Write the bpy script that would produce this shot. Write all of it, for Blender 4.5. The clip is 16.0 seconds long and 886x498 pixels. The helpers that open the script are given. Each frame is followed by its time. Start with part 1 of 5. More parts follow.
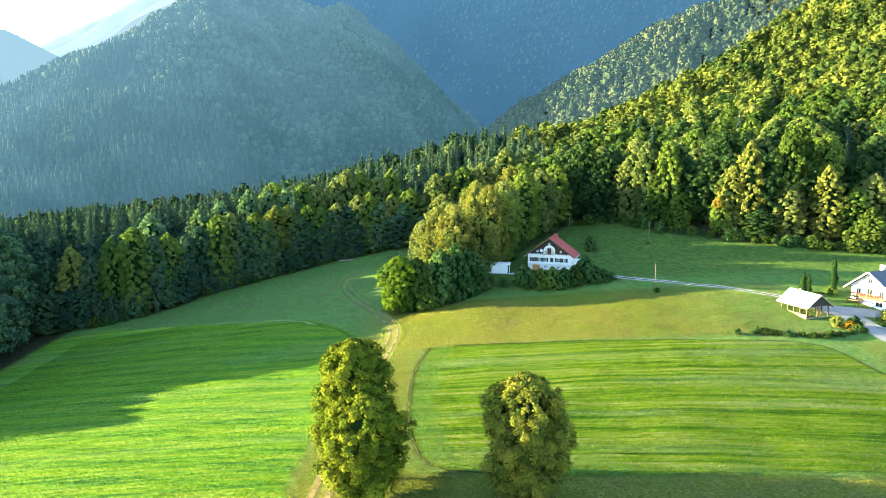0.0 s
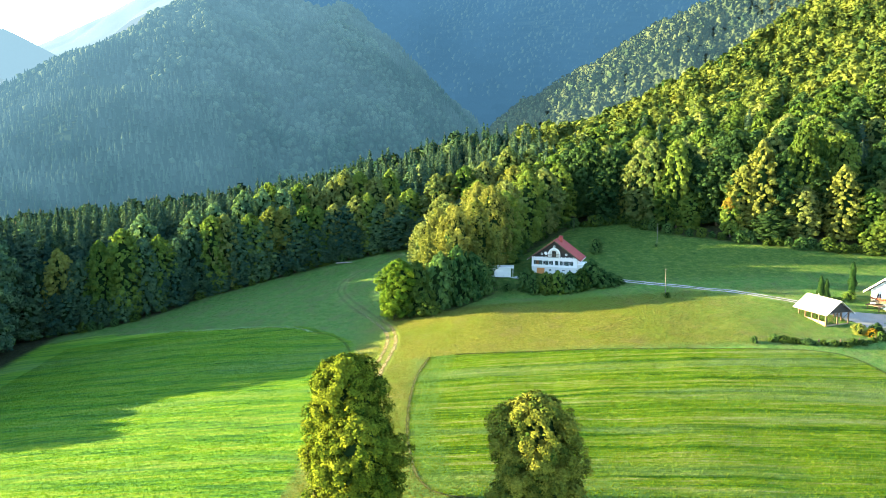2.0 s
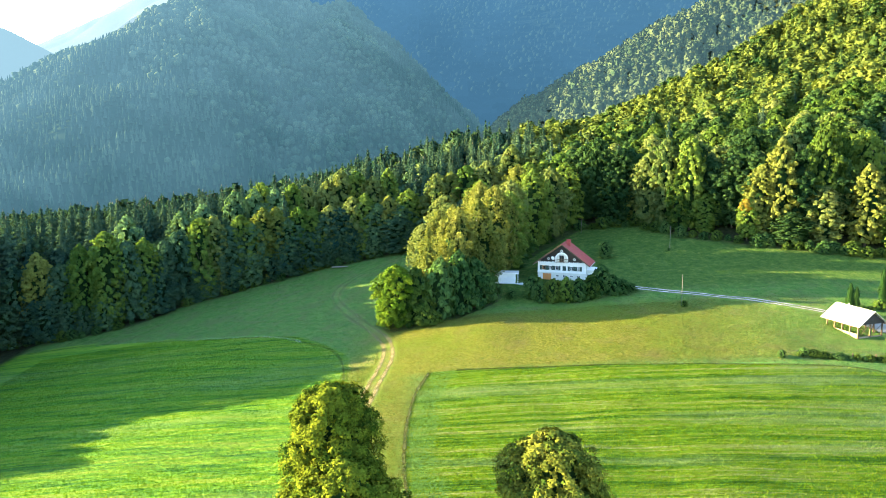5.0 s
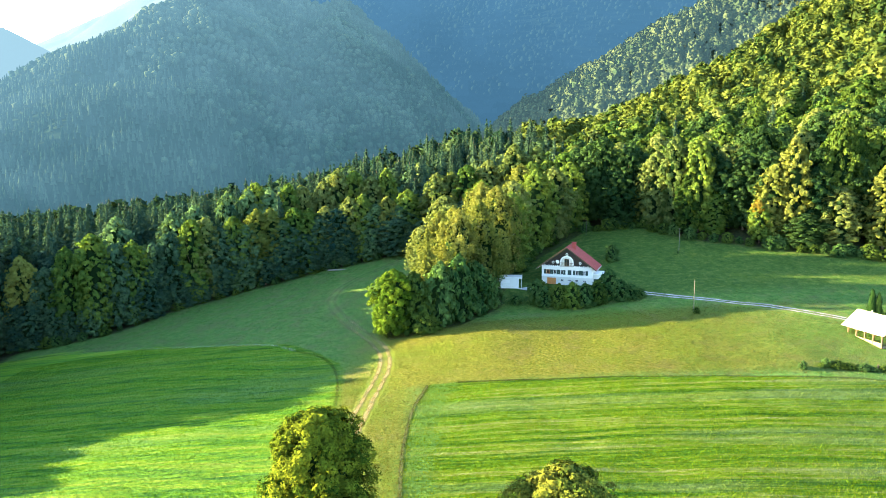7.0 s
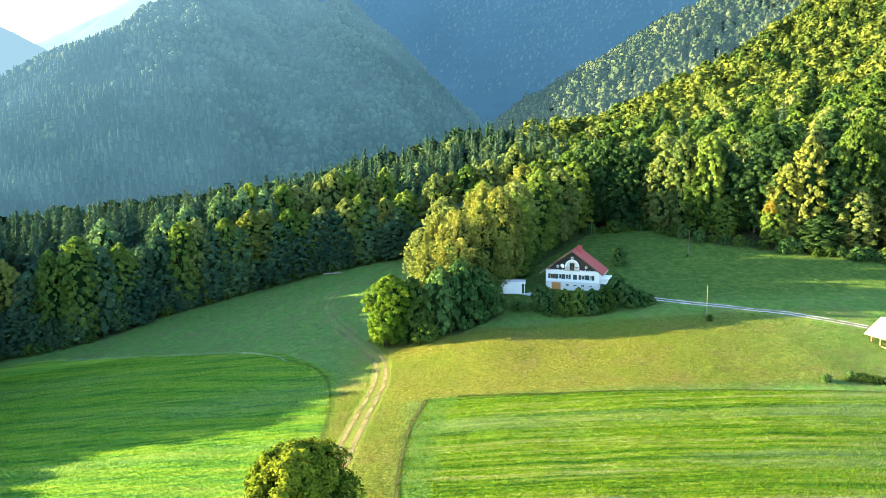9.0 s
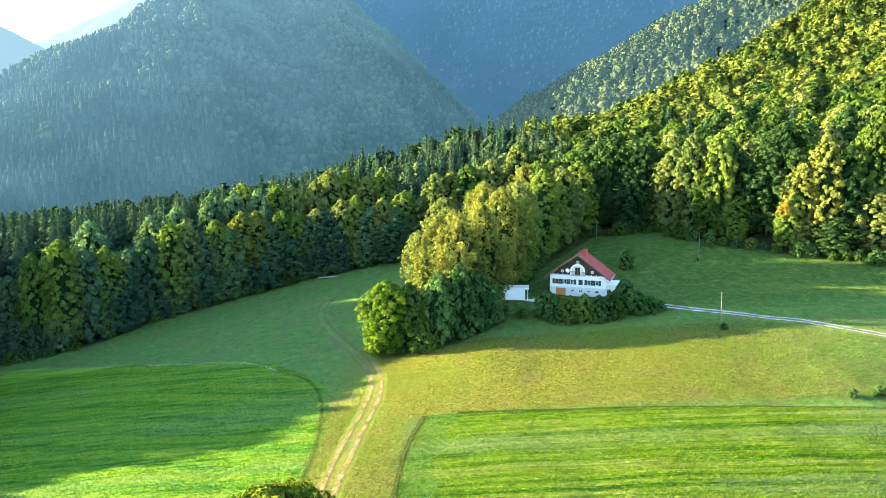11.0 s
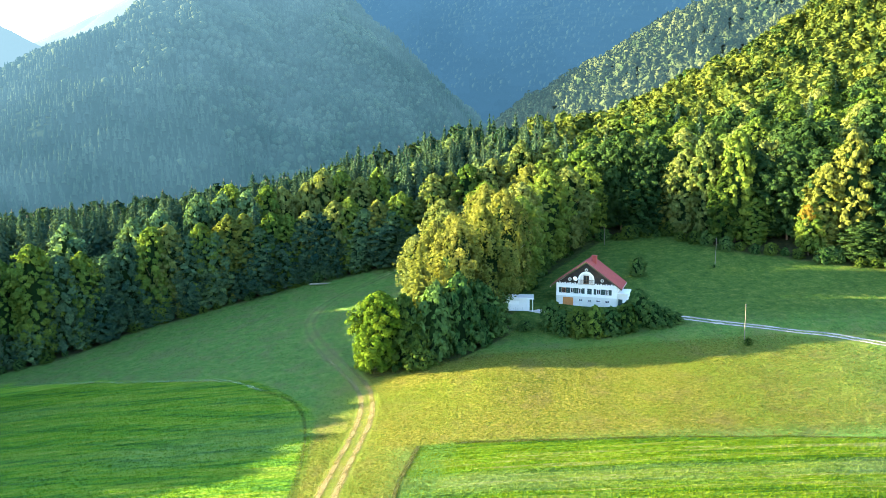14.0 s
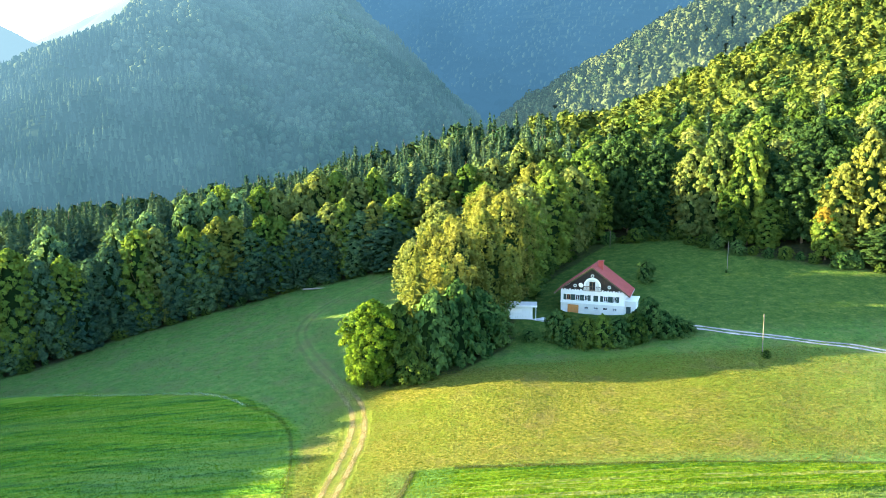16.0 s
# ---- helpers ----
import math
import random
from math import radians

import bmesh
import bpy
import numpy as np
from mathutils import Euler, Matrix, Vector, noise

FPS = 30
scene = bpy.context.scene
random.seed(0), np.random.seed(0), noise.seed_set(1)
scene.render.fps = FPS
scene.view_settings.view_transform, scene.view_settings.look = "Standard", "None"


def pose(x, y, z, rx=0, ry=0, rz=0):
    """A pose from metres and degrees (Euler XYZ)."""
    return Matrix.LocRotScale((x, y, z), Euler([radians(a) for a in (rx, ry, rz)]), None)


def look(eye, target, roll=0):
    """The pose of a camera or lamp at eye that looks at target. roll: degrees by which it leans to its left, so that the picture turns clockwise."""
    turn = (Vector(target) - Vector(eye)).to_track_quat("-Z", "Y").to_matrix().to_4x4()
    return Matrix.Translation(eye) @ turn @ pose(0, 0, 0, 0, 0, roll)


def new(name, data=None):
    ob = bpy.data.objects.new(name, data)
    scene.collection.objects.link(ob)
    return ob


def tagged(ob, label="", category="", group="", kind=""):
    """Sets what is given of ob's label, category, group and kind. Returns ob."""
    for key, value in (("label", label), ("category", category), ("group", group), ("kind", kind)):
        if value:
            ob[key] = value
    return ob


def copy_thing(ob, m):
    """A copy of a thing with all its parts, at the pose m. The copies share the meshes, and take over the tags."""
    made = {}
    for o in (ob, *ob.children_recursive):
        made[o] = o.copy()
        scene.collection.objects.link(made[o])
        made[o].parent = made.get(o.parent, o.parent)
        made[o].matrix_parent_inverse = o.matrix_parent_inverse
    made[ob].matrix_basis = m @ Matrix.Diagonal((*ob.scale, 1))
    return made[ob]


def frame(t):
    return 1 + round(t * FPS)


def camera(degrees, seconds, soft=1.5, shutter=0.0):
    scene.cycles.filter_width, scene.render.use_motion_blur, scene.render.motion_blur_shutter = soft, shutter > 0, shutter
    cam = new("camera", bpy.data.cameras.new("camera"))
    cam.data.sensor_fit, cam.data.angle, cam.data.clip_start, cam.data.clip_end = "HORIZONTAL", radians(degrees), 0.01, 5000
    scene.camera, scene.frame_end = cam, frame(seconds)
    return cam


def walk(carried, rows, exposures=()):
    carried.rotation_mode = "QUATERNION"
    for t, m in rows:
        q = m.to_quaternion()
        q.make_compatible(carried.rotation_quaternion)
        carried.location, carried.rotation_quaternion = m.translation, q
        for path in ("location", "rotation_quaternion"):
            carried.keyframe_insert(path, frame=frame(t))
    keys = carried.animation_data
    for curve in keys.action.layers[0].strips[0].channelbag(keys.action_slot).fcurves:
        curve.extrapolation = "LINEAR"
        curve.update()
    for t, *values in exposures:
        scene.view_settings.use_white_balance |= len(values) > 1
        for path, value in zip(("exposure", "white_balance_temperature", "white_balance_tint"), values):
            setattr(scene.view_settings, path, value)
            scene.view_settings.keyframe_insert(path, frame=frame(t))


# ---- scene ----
cam = camera(66.76, 16.0, soft=0.85)
PATH = [
    (0, (-0.243, -2.174, 30.178), (0.724, 96.893, 16.585), -0.59),
    (2, (-0.290, 4.673, 30.015), (0.640, 103.734, 16.379), -0.59),
    (4, (-0.264, 11.561, 29.869), (0.629, 110.618, 16.191), -0.59),
    (6, (-0.166, 18.492, 29.742), (0.690, 117.542, 16.021), -0.59),
    (8, (0.005, 25.464, 29.632), (0.823, 124.509, 15.869), -0.59),
    (10, (0.248, 32.477, 29.540), (1.029, 131.517, 15.734), -0.60),
    (12, (0.563, 39.533, 29.466), (1.308, 138.566, 15.618), -0.60),
    (14, (0.951, 46.630, 29.410), (1.658, 145.658, 15.519), -0.60),
    (16, (1.411, 53.768, 29.372), (2.082, 152.790, 15.439), -0.60),
]
# the picture brightens a little as the sky leaves it
EXPOSURES = [(0.0, 3.84), (4.0, 3.85), (8.0, 3.89), (12.0, 3.94), (16.0, 4.02)]
walk(cam, [(t, look(eye, target, roll)) for t, eye, target, roll in PATH], EXPOSURES)

# ---- light ----
SUN_AZ = (-0.9934, 0.1150)          # level direction towards the low sun
SUN_EL = 10.3
world = bpy.data.worlds.new("sky")
world.use_nodes = True
scene.world = world
wn = world.node_tree.nodes
wl = world.node_tree.links
sky = wn.new("ShaderNodeTexSky")
sky.sky_type = 'NISHITA'
sky.sun_disc = False
sky.sun_elevation = radians(SUN_EL)
sky.sun_rotation = math.atan2(SUN_AZ[0], SUN_AZ[1])
sky.air_density, sky.dust_density, sky.ozone_density = 1.0, 0.4, 2.4
wl.new(sky.outputs[0], wn["Background"].inputs[0])
wn["Background"].inputs[1].default_value = 0.115
sun_data = bpy.data.lights.new("sun", 'SUN')
sun_data.energy, sun_data.angle, sun_data.color = 4.4, radians(0.6), (1.0, 0.82, 0.39)
sun = new("sun", sun_data)
sun.matrix_world = look((SUN_AZ[0] * 500, SUN_AZ[1] * 500 + 100, 500 * math.tan(radians(SUN_EL))), (0, 100, 0))

# ---- materials ----
def material(name):
    m = bpy.data.materials.new(name)
    m.use_nodes = True
    nt = m.node_tree
    bsdf = nt.nodes["Principled BSDF"]
    return m, nt, bsdf


def node(nt, kind, **values):
    n = nt.nodes.new(kind)
    for key, value in values.items():
        if key in n.inputs:
            n.inputs[key].default_value = value
    return n


def noise_tex(nt, scale, detail=4, rough=0.6, vector=None):
    n = node(nt, "ShaderNodeTexNoise", Scale=scale, Detail=detail, Roughness=rough)
    if vector:
        nt.links.new(vector, n.inputs["Vector"])
    return n.outputs["Fac"]


def coords(nt, sx=1.0, sy=1.0, sz=1.0, rz=0.0, world_space=False):
    mp = nt.nodes.new("ShaderNodeMapping")
    mp.inputs["Scale"].default_value = (sx, sy, sz)
    mp.inputs["Rotation"].default_value = (0, 0, radians(rz))
    if world_space:
        nt.links.new(nt.nodes.new("ShaderNodeNewGeometry").outputs["Position"], mp.inputs["Vector"])
    else:
        nt.links.new(nt.nodes.new("ShaderNodeTexCoord").outputs["Object"], mp.inputs["Vector"])
    return mp.outputs[0]


def ramp(nt, fac, stops):
    r = nt.nodes.new("ShaderNodeValToRGB")
    el = r.color_ramp.elements
    while len(el) < len(stops):
        el.new(0.5)
    for e, (p, c) in zip(el, stops):
        e.position, e.color = p, (*c, 1) if len(c) == 3 else c
    nt.links.new(fac, r.inputs[0])
    return r.outputs[0]


def mix(nt, fac, a, b, mode='MIX'):
    n = nt.nodes.new("ShaderNodeMix")
    n.data_type, n.blend_type = 'RGBA', mode
    for sock, value in ((n.inputs[0], fac), (n.inputs[6], a), (n.inputs[7], b)):
        if hasattr(value, "links"):
            nt.links.new(value, sock)
        elif isinstance(value, (int, float)):
            sock.default_value = value
        else:
            sock.default_value = (*value, 1)
    return n.outputs[2]


def calc(nt, op, a, b=None, c=None, clamp=False):
    n = nt.nodes.new("ShaderNodeMath")
    n.operation, n.use_clamp = op, clamp
    for sock, value in zip(n.inputs, (a, b, c)):
        if value is None:
            continue
        if hasattr(value, "links"):
            nt.links.new(value, sock)
        else:
            sock.default_value = value
    return n.outputs[0]


def row_tone(nt, angle, period):
    """Hay rows: broad bands across the rows, finer lines within them, both broken by long streaks. About 0.5 in the middle."""
    co = coords(nt, 1, 1, 1, angle)
    sep = nt.nodes.new("ShaderNodeSeparateXYZ")
    nt.links.new(co, sep.inputs[0])
    warp = noise_tex(nt, 1.0, 3, 0.6, coords(nt, 0.02, 0.10, 0.02, angle))

    def lines(width, bend):
        return calc(nt, 'SINE', calc(nt, 'ADD', calc(nt, 'MULTIPLY', sep.outputs[1], math.tau / width), calc(nt, 'MULTIPLY', warp, bend)))

    streak = noise_tex(nt, 1.0, 5, 0.7, coords(nt, 0.03, 1.5, 0.06, angle))
    thin = noise_tex(nt, 1.0, 4, 0.75, coords(nt, 0.30, 3.2, 0.3, angle))
    tone = calc(nt, 'ADD', calc(nt, 'MULTIPLY', lines(period, 9.0), 0.13), calc(nt, 'MULTIPLY', lines(period * 0.31, 14.0), 0.08))
    tone = calc(nt, 'ADD', tone, calc(nt, 'MULTIPLY', calc(nt, 'SUBTRACT', streak, 0.5), 2.0))
    tone = calc(nt, 'ADD', tone, calc(nt, 'MULTIPLY', calc(nt, 'SUBTRACT', thin, 0.5), 1.3))
    return calc(nt, 'ADD', tone, 0.5, clamp=True)


def attr(nt, name):
    n = nt.nodes.new("ShaderNodeAttribute")
    n.attribute_name = name
    return n.outputs["Fac"]


def bump(nt, bsdf, height, strength, distance):
    b = node(nt, "ShaderNodeBump", Strength=strength, Distance=distance)
    nt.links.new(height, b.inputs["Height"])
    nt.links.new(b.outputs[0], bsdf.inputs["Normal"])


def plain(name, color, rough=0.7, metal=0.0, vary=0.25, scale=3.0, relief=0.2, grain=30.0):
    """A surface with stains at a large scale and grain at a small one."""
    m, nt, bsdf = material(name)
    co = coords(nt)
    big, small = noise_tex(nt, scale, 3, 0.6, co), noise_tex(nt, grain, 3, 0.6, co)
    both = calc(nt, 'ADD', calc(nt, 'MULTIPLY', big, 0.6), calc(nt, 'MULTIPLY', small, 0.4))
    dark = tuple(c * (1 - vary) for c in color)
    light = tuple(min(1, c * (1 + vary)) for c in color)
    nt.links.new(ramp(nt, both, [(0.3, dark), (0.7, light)]), bsdf.inputs["Base Color"])
    bsdf.inputs["Roughness"].default_value, bsdf.inputs["Metallic"].default_value = rough, metal
    bsdf.inputs["Specular IOR Level"].default_value = 0.25
    if relief:
        bump(nt, bsdf, both, relief, 0.03)
    return m


def foliage(name, dark, light, glow=0.28, spread=0.4, clumps=True):
    """Leaves: each tree and each leaf has its own tone; light passes through."""
    m, nt, bsdf = material(name)
    info = nt.nodes.new("ShaderNodeObjectInfo").outputs["Random"]
    geo = nt.nodes.new("ShaderNodeNewGeometry").outputs["Random Per Island"]
    share = 0.4 if clumps else 1.0
    fac = calc(nt, 'ADD', calc(nt, 'MULTIPLY', info, 1 - spread), calc(nt, 'MULTIPLY', geo, share * spread))
    if clumps:
        fac = calc(nt, 'ADD', fac, calc(nt, 'MULTIPLY', attr(nt, "tint"), (1 - share) * spread))
    col = ramp(nt, fac, [(0.1, dark), (0.9, light)])
    d = nt.nodes.new("ShaderNodeBsdfDiffuse")
    t = nt.nodes.new("ShaderNodeBsdfTranslucent")
    nt.links.new(col, d.inputs[0])
    nt.links.new(mix(nt, 1.0, col, (1.1, 1.15, 0.6), 'MULTIPLY'), t.inputs[0])
    s = nt.nodes.new("ShaderNodeMixShader")
    s.inputs[0].default_value = glow
    nt.links.new(d.outputs[0], s.inputs[1])
    nt.links.new(t.outputs[0], s.inputs[2])
    nt.links.new(s.outputs[0], nt.nodes["Material Output"].inputs[0])
    return m


def wood_leaf(name, dark, light, glow=0.25):
    """Leaves of a wood joined into one: each tree keeps its own tone."""
    m = foliage(name, dark, light, glow)
    nt = m.node_tree
    rampn = [n for n in nt.nodes if n.type == 'VALTORGB'][0]
    tone = calc(nt, 'ADD', calc(nt, 'MULTIPLY', attr(nt, "tint"), 0.7),
                calc(nt, 'MULTIPLY', nt.nodes.new("ShaderNodeNewGeometry").outputs["Random Per Island"], 0.3))
    nt.links.new(tone, rampn.inputs[0])
    return m


def far_forest(name, dark, light, haze_glow):
    """Woods on a distant mountain, a backdrop whose own emission stands for the haze in front of it."""
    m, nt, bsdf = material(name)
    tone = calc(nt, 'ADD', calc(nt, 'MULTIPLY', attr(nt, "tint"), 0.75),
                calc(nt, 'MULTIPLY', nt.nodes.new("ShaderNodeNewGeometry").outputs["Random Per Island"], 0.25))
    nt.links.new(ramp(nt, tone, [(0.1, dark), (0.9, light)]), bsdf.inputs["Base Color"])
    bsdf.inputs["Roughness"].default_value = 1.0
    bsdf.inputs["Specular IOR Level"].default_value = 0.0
    bsdf.inputs["Emission Color"].default_value = (*haze_glow, 1)
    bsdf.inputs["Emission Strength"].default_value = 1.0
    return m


LEAF_GREEN = foliage("leaf_green", (0.014, 0.038, 0.009), (0.090, 0.132, 0.024), 0.32, 0.6)
LEAF_DEEP = foliage("leaf_deep", (0.008, 0.026, 0.011), (0.044, 0.082, 0.024), 0.25, 0.6)
# two bluish greens that paint shade into the valley wood's leaves
LEAF_SHADED = foliage("leaf_shaded", (0.018, 0.056, 0.038), (0.115, 0.180, 0.068), 0.28, 0.7)
LEAF_SHADED_DEEP = foliage("leaf_shaded_deep", (0.010, 0.036, 0.029), (0.066, 0.116, 0.056), 0.28, 0.7)
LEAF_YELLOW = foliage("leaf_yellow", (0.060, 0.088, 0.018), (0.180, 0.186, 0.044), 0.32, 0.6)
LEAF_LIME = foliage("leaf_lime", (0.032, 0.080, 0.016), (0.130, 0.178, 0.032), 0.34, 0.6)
LEAF_BIRCH = foliage("leaf_birch", (0.060, 0.084, 0.016), (0.175, 0.176, 0.042), 0.34, 0.8)
LEAF_BUSH = foliage("leaf_bush", (0.026, 0.070, 0.008), (0.115, 0.165, 0.016), 0.28, 0.7)
LEAF_HEDGE = foliage("leaf_hedge", (0.014, 0.046, 0.014), (0.075, 0.132, 0.038), 0.25, 0.7)
LEAF_PALE = foliage("leaf_pale", (0.044, 0.082, 0.024), (0.175, 0.195, 0.058), 0.34, 0.6)
LEAF_TURN = foliage("leaf_turning", (0.075, 0.075, 0.012), (0.19, 0.125, 0.02), 0.3, 0.7)
LEAF_ORANGE = foliage("leaf_orange", (0.16, 0.11, 0.01), (0.30, 0.15, 0.01))
NEEDLE = foliage("needle", (0.011, 0.034, 0.026), (0.052, 0.084, 0.044), 0.12, 0.6, clumps=False)
NEEDLE_LIGHT = foliage("needle_light", (0.075, 0.090, 0.020), (0.16, 0.165, 0.03), 0.3, clumps=False)
LINDEN = foliage("linden_leaf", (0.008, 0.030, 0.004), (0.120, 0.138, 0.012), 0.06, 0.9)
ASH = foliage("ash_leaf", (0.012, 0.036, 0.007), (0.140, 0.140, 0.020), 0.08, 0.9)
THUJA = foliage("thuja_leaf", (0.012, 0.035, 0.010), (0.03, 0.06, 0.014), 0.1, clumps=False)
BARK = plain("bark", (0.10, 0.075, 0.05), 0.9, vary=0.4, scale=2, relief=0.5, grain=14)
# near-black green that paints the shade inside the crowns
CORE_SHADE = foliage("core_shade", (0.005, 0.014, 0.005), (0.012, 0.026, 0.008), 0.05, 0.4)
BARK_LOG = plain("bark_log", (0.17, 0.155, 0.13), 0.9, vary=0.4, scale=2, relief=0.4, grain=14)
BARK_PALE = plain("bark_pale", (0.30, 0.28, 0.25), 0.9, vary=0.4, scale=2, relief=0.4, grain=14)

# ---- land ----
def smooth(a, b, x):
    t = np.clip((x - a) / (b - a), 0, 1)
    return t * t * (3 - 2 * t)


def lattice(ix, iy, seed):
    h = (ix * 374761393 + iy * 668265263 + seed * 982451653) & 0x7FFFFFFF
    h = ((h ^ (h >> 13)) * 1274126177) & 0x7FFFFFFF
    return ((h ^ (h >> 16)) & 0xFFFF) / 65535.0


def value_noise(x, y, seed=0):
    x, y = np.asarray(x, float), np.asarray(y, float)
    fx, fy = np.floor(x), np.floor(y)
    ix, iy = fx.astype(np.int64), fy.astype(np.int64)
    u, v = x - fx, y - fy
    u, v = u * u * (3 - 2 * u), v * v * (3 - 2 * v)
    a, b = lattice(ix, iy, seed), lattice(ix + 1, iy, seed)
    c, d = lattice(ix, iy + 1, seed), lattice(ix + 1, iy + 1, seed)
    return (a * (1 - u) + b * u) * (1 - v) + (c * (1 - u) + d * u) * v - 0.5


def fbm(x, y, seed=0, octaves=4):
    return sum(value_noise(x * 2**k, y * 2**k, seed + k) / 2**k for k in range(octaves))


EDGE_X = (-300, -123, -110, -91, -81, -74, -62, -50, -38, -24, -10, 5, 20, 36, 43, 58, 66, 72, 84, 98, 119, 160, 300)
EDGE_Y = (183, 183, 188, 187, 194, 203, 209, 216, 221, 223, 224, 226, 224, 220, 219, 216, 205, 198, 189, 182, 175, 167, 152)


def wood_edge(x):
    return np.interp(x, EDGE_X, EDGE_Y)


def crest_height(x, y, crest, slope):
    best = np.full(np.shape(x), -1e4)
    for (x0, y0, z0), (x1, y1, z1) in zip(crest[:-1], crest[1:]):
        dx, dy = x1 - x0, y1 - y0
        t = np.clip(((x - x0) * dx + (y - y0) * dy) / (dx * dx + dy * dy), 0, 1)
        d = np.hypot(x - x0 - t * dx, y - y0 - t * dy)
        best = np.maximum(best, z0 + t * (z1 - z0) - slope * d)
    return best


CREST_RIGHT = [(40, 1040, 0), (72, 1000, 30), (163, 920, 88), (239, 900, 126), (315, 900, 166), (352, 900, 212), (620, 880, 350)]


def land(x, y):
    """Height of the ground: a sloping meadow, woods rising to the right, a valley falling away behind to the left."""
    x, y = np.asarray(x, float), np.asarray(y, float)
    u, v = np.clip(x, -120, 105) / 60, (np.clip(y, 50, 230) - 140) / 60
    p = (-7.31 + 5 * u + 3.96 * v - 1.71 * u * u + 3.49 * u * v + 2.11 * v * v + 0.9 * u * u * v
         - 0.14 * u * v * v - 0.34 * v**3 - 0.22 * u**3)
    p = p - 0.07 * np.clip(-x - 120, 0, 200)
    p = p + 0.9 * np.exp(-((x - 9) / 12) ** 2 - ((y - 152) / 9) ** 2) - 0.7 * np.exp(-((x + 24) / 14) ** 2 - ((y - 150) / 14) ** 2)
    p = p - 0.6 * np.exp(-((x - 31) / 8) ** 2 - ((y - 178) / 8) ** 2) + 1.7 * np.exp(-((x - 16.5) / 8) ** 2 - ((y - 176) / 6) ** 2)
    left = 0.1 * np.clip(x, -400, 0)
    right = 0.00078 * np.clip(x, 0, 520) * np.clip(y, 0, 700) - 0.6 * np.clip(y - 440 - 0.4 * x, 0, 200) * smooth(0, 60, x)
    right = np.maximum(right, crest_height(x, y, CREST_RIGHT, 0.52))
    s = right + left - 2 + 16 * np.exp(-((x - 15) / 70) ** 2 - ((y - 350) / 70) ** 2)
    s = s - 0.35 * np.clip(y - 400, 0, 150) * smooth(110, -20, x)
    s = s + 14 * fbm(x / 90, y / 90, 5) * smooth(300, 500, y)
    w = smooth(0, 60, y - wood_edge(x))
    return p * (1 - w) + s * w + 0.25 * fbm(x / 9, y / 9, 2, 2)


def at(x, y):
    return float(land(x, y))


def raw_mesh(name, verts, faces, mats, smooth_faces=False, attrs=(), normals=None):
    """A mesh from arrays of vertices and of faces that all have the same number of corners; leaves may take the soft normals of their clump."""
    verts, faces = np.asarray(verts, np.float32), np.asarray(faces, np.int32)
    me = bpy.data.meshes.new(name)
    n, k = faces.shape
    me.vertices.add(len(verts))
    me.vertices.foreach_set("co", verts.ravel())
    me.loops.add(n * k)
    me.loops.foreach_set("vertex_index", faces.ravel())
    me.polygons.add(n)
    me.polygons.foreach_set("loop_start", np.arange(0, n * k, k, dtype=np.int32))
    me.polygons.foreach_set("loop_total", np.full(n, k, np.int32))
    me.polygons.foreach_set("use_smooth", np.full(n, smooth_faces))
    for key, values in attrs:
        me.attributes.new(key, 'FLOAT', 'POINT').data.foreach_set("value", np.asarray(values, np.float32))
    for m in mats:
        me.materials.append(m)
    me.update(calc_edges=True)
    me.validate()
    if normals is not None:
        me.polygons.foreach_set("use_smooth", np.full(n, True))
        me.normals_split_custom_set_from_vertices(np.asarray(normals, np.float32))
    return me


def grid_faces(nx, ny):
    i = np.arange(nx * ny).reshape(ny, nx)
    return np.stack([i[:-1, :-1], i[:-1, 1:], i[1:, 1:], i[1:, :-1]], -1).reshape(-1, 4)


def along(points, step):
    """A smooth line through the points, sampled about every step metres."""
    p = np.array(points, float)
    p = np.vstack([2 * p[0] - p[1], p, 2 * p[-1] - p[-2]])
    out = []
    for a, b, c, d in zip(p[:-3], p[1:-2], p[2:-1], p[3:]):
        n = max(2, int(np.linalg.norm(c - b) / step))
        t = (np.arange(n) / n)[:, None]
        out.append(0.5 * (2 * b + (c - a) * t + (2 * a - 5 * b + 4 * c - d) * t**2 + (3 * b - a - 3 * c + d) * t**3))
    return np.vstack(out + [p[-2:-1]])


def inside(x, y, poly):
    x, y = np.asarray(x, float), np.asarray(y, float)
    hit = np.zeros(x.shape, bool)
    q = list(poly)
    for (x0, y0), (x1, y1) in zip(q, q[1:] + q[:1]):
        cross = ((y0 > y) != (y1 > y)) & (x < (x1 - x0) * (y - y0) / ((y1 - y0) or 1e-9) + x0)
        hit ^= cross
    return hit


def line_gap(x, y, line):
    """Distance to a line of points."""
    best = np.full(np.shape(x), 1e9)
    for (x0, y0), (x1, y1) in zip(line[:-1], line[1:]):
        dx, dy = x1 - x0, y1 - y0
        t = np.clip(((x - x0) * dx + (y - y0) * dy) / (dx * dx + dy * dy + 1e-9), 0, 1)
        best = np.minimum(best, np.hypot(x - x0 - t * dx, y - y0 - t * dy))
    return best


def grey(v):
    return (v, v, v)


TRACK = along([(-2, 228), (-10.8, 220), (-17.2, 213), (-22, 208), (-25.9, 200), (-27.1, 191.5), (-26, 184), (-21.4, 172.0),
               (-16.2, 161.5), (-12.2, 153), (-10.5, 147), (-10.0, 140), (-10.6, 133), (-11.5, 126), (-12.8, 112), (-13.4, 95),
               (-14, 80), (-14.2, 60), (-14, 40)], 1.0)
ROAD = along([(42, 169.5), (46.7, 167.0), (54.3, 162.6), (65.3, 157.6), (73.8, 152.6), (79.5, 149), (84, 145.5), (87, 140.5),
              (88, 134), (88.5, 127), (90.5, 119), (94, 108)], 1.0)
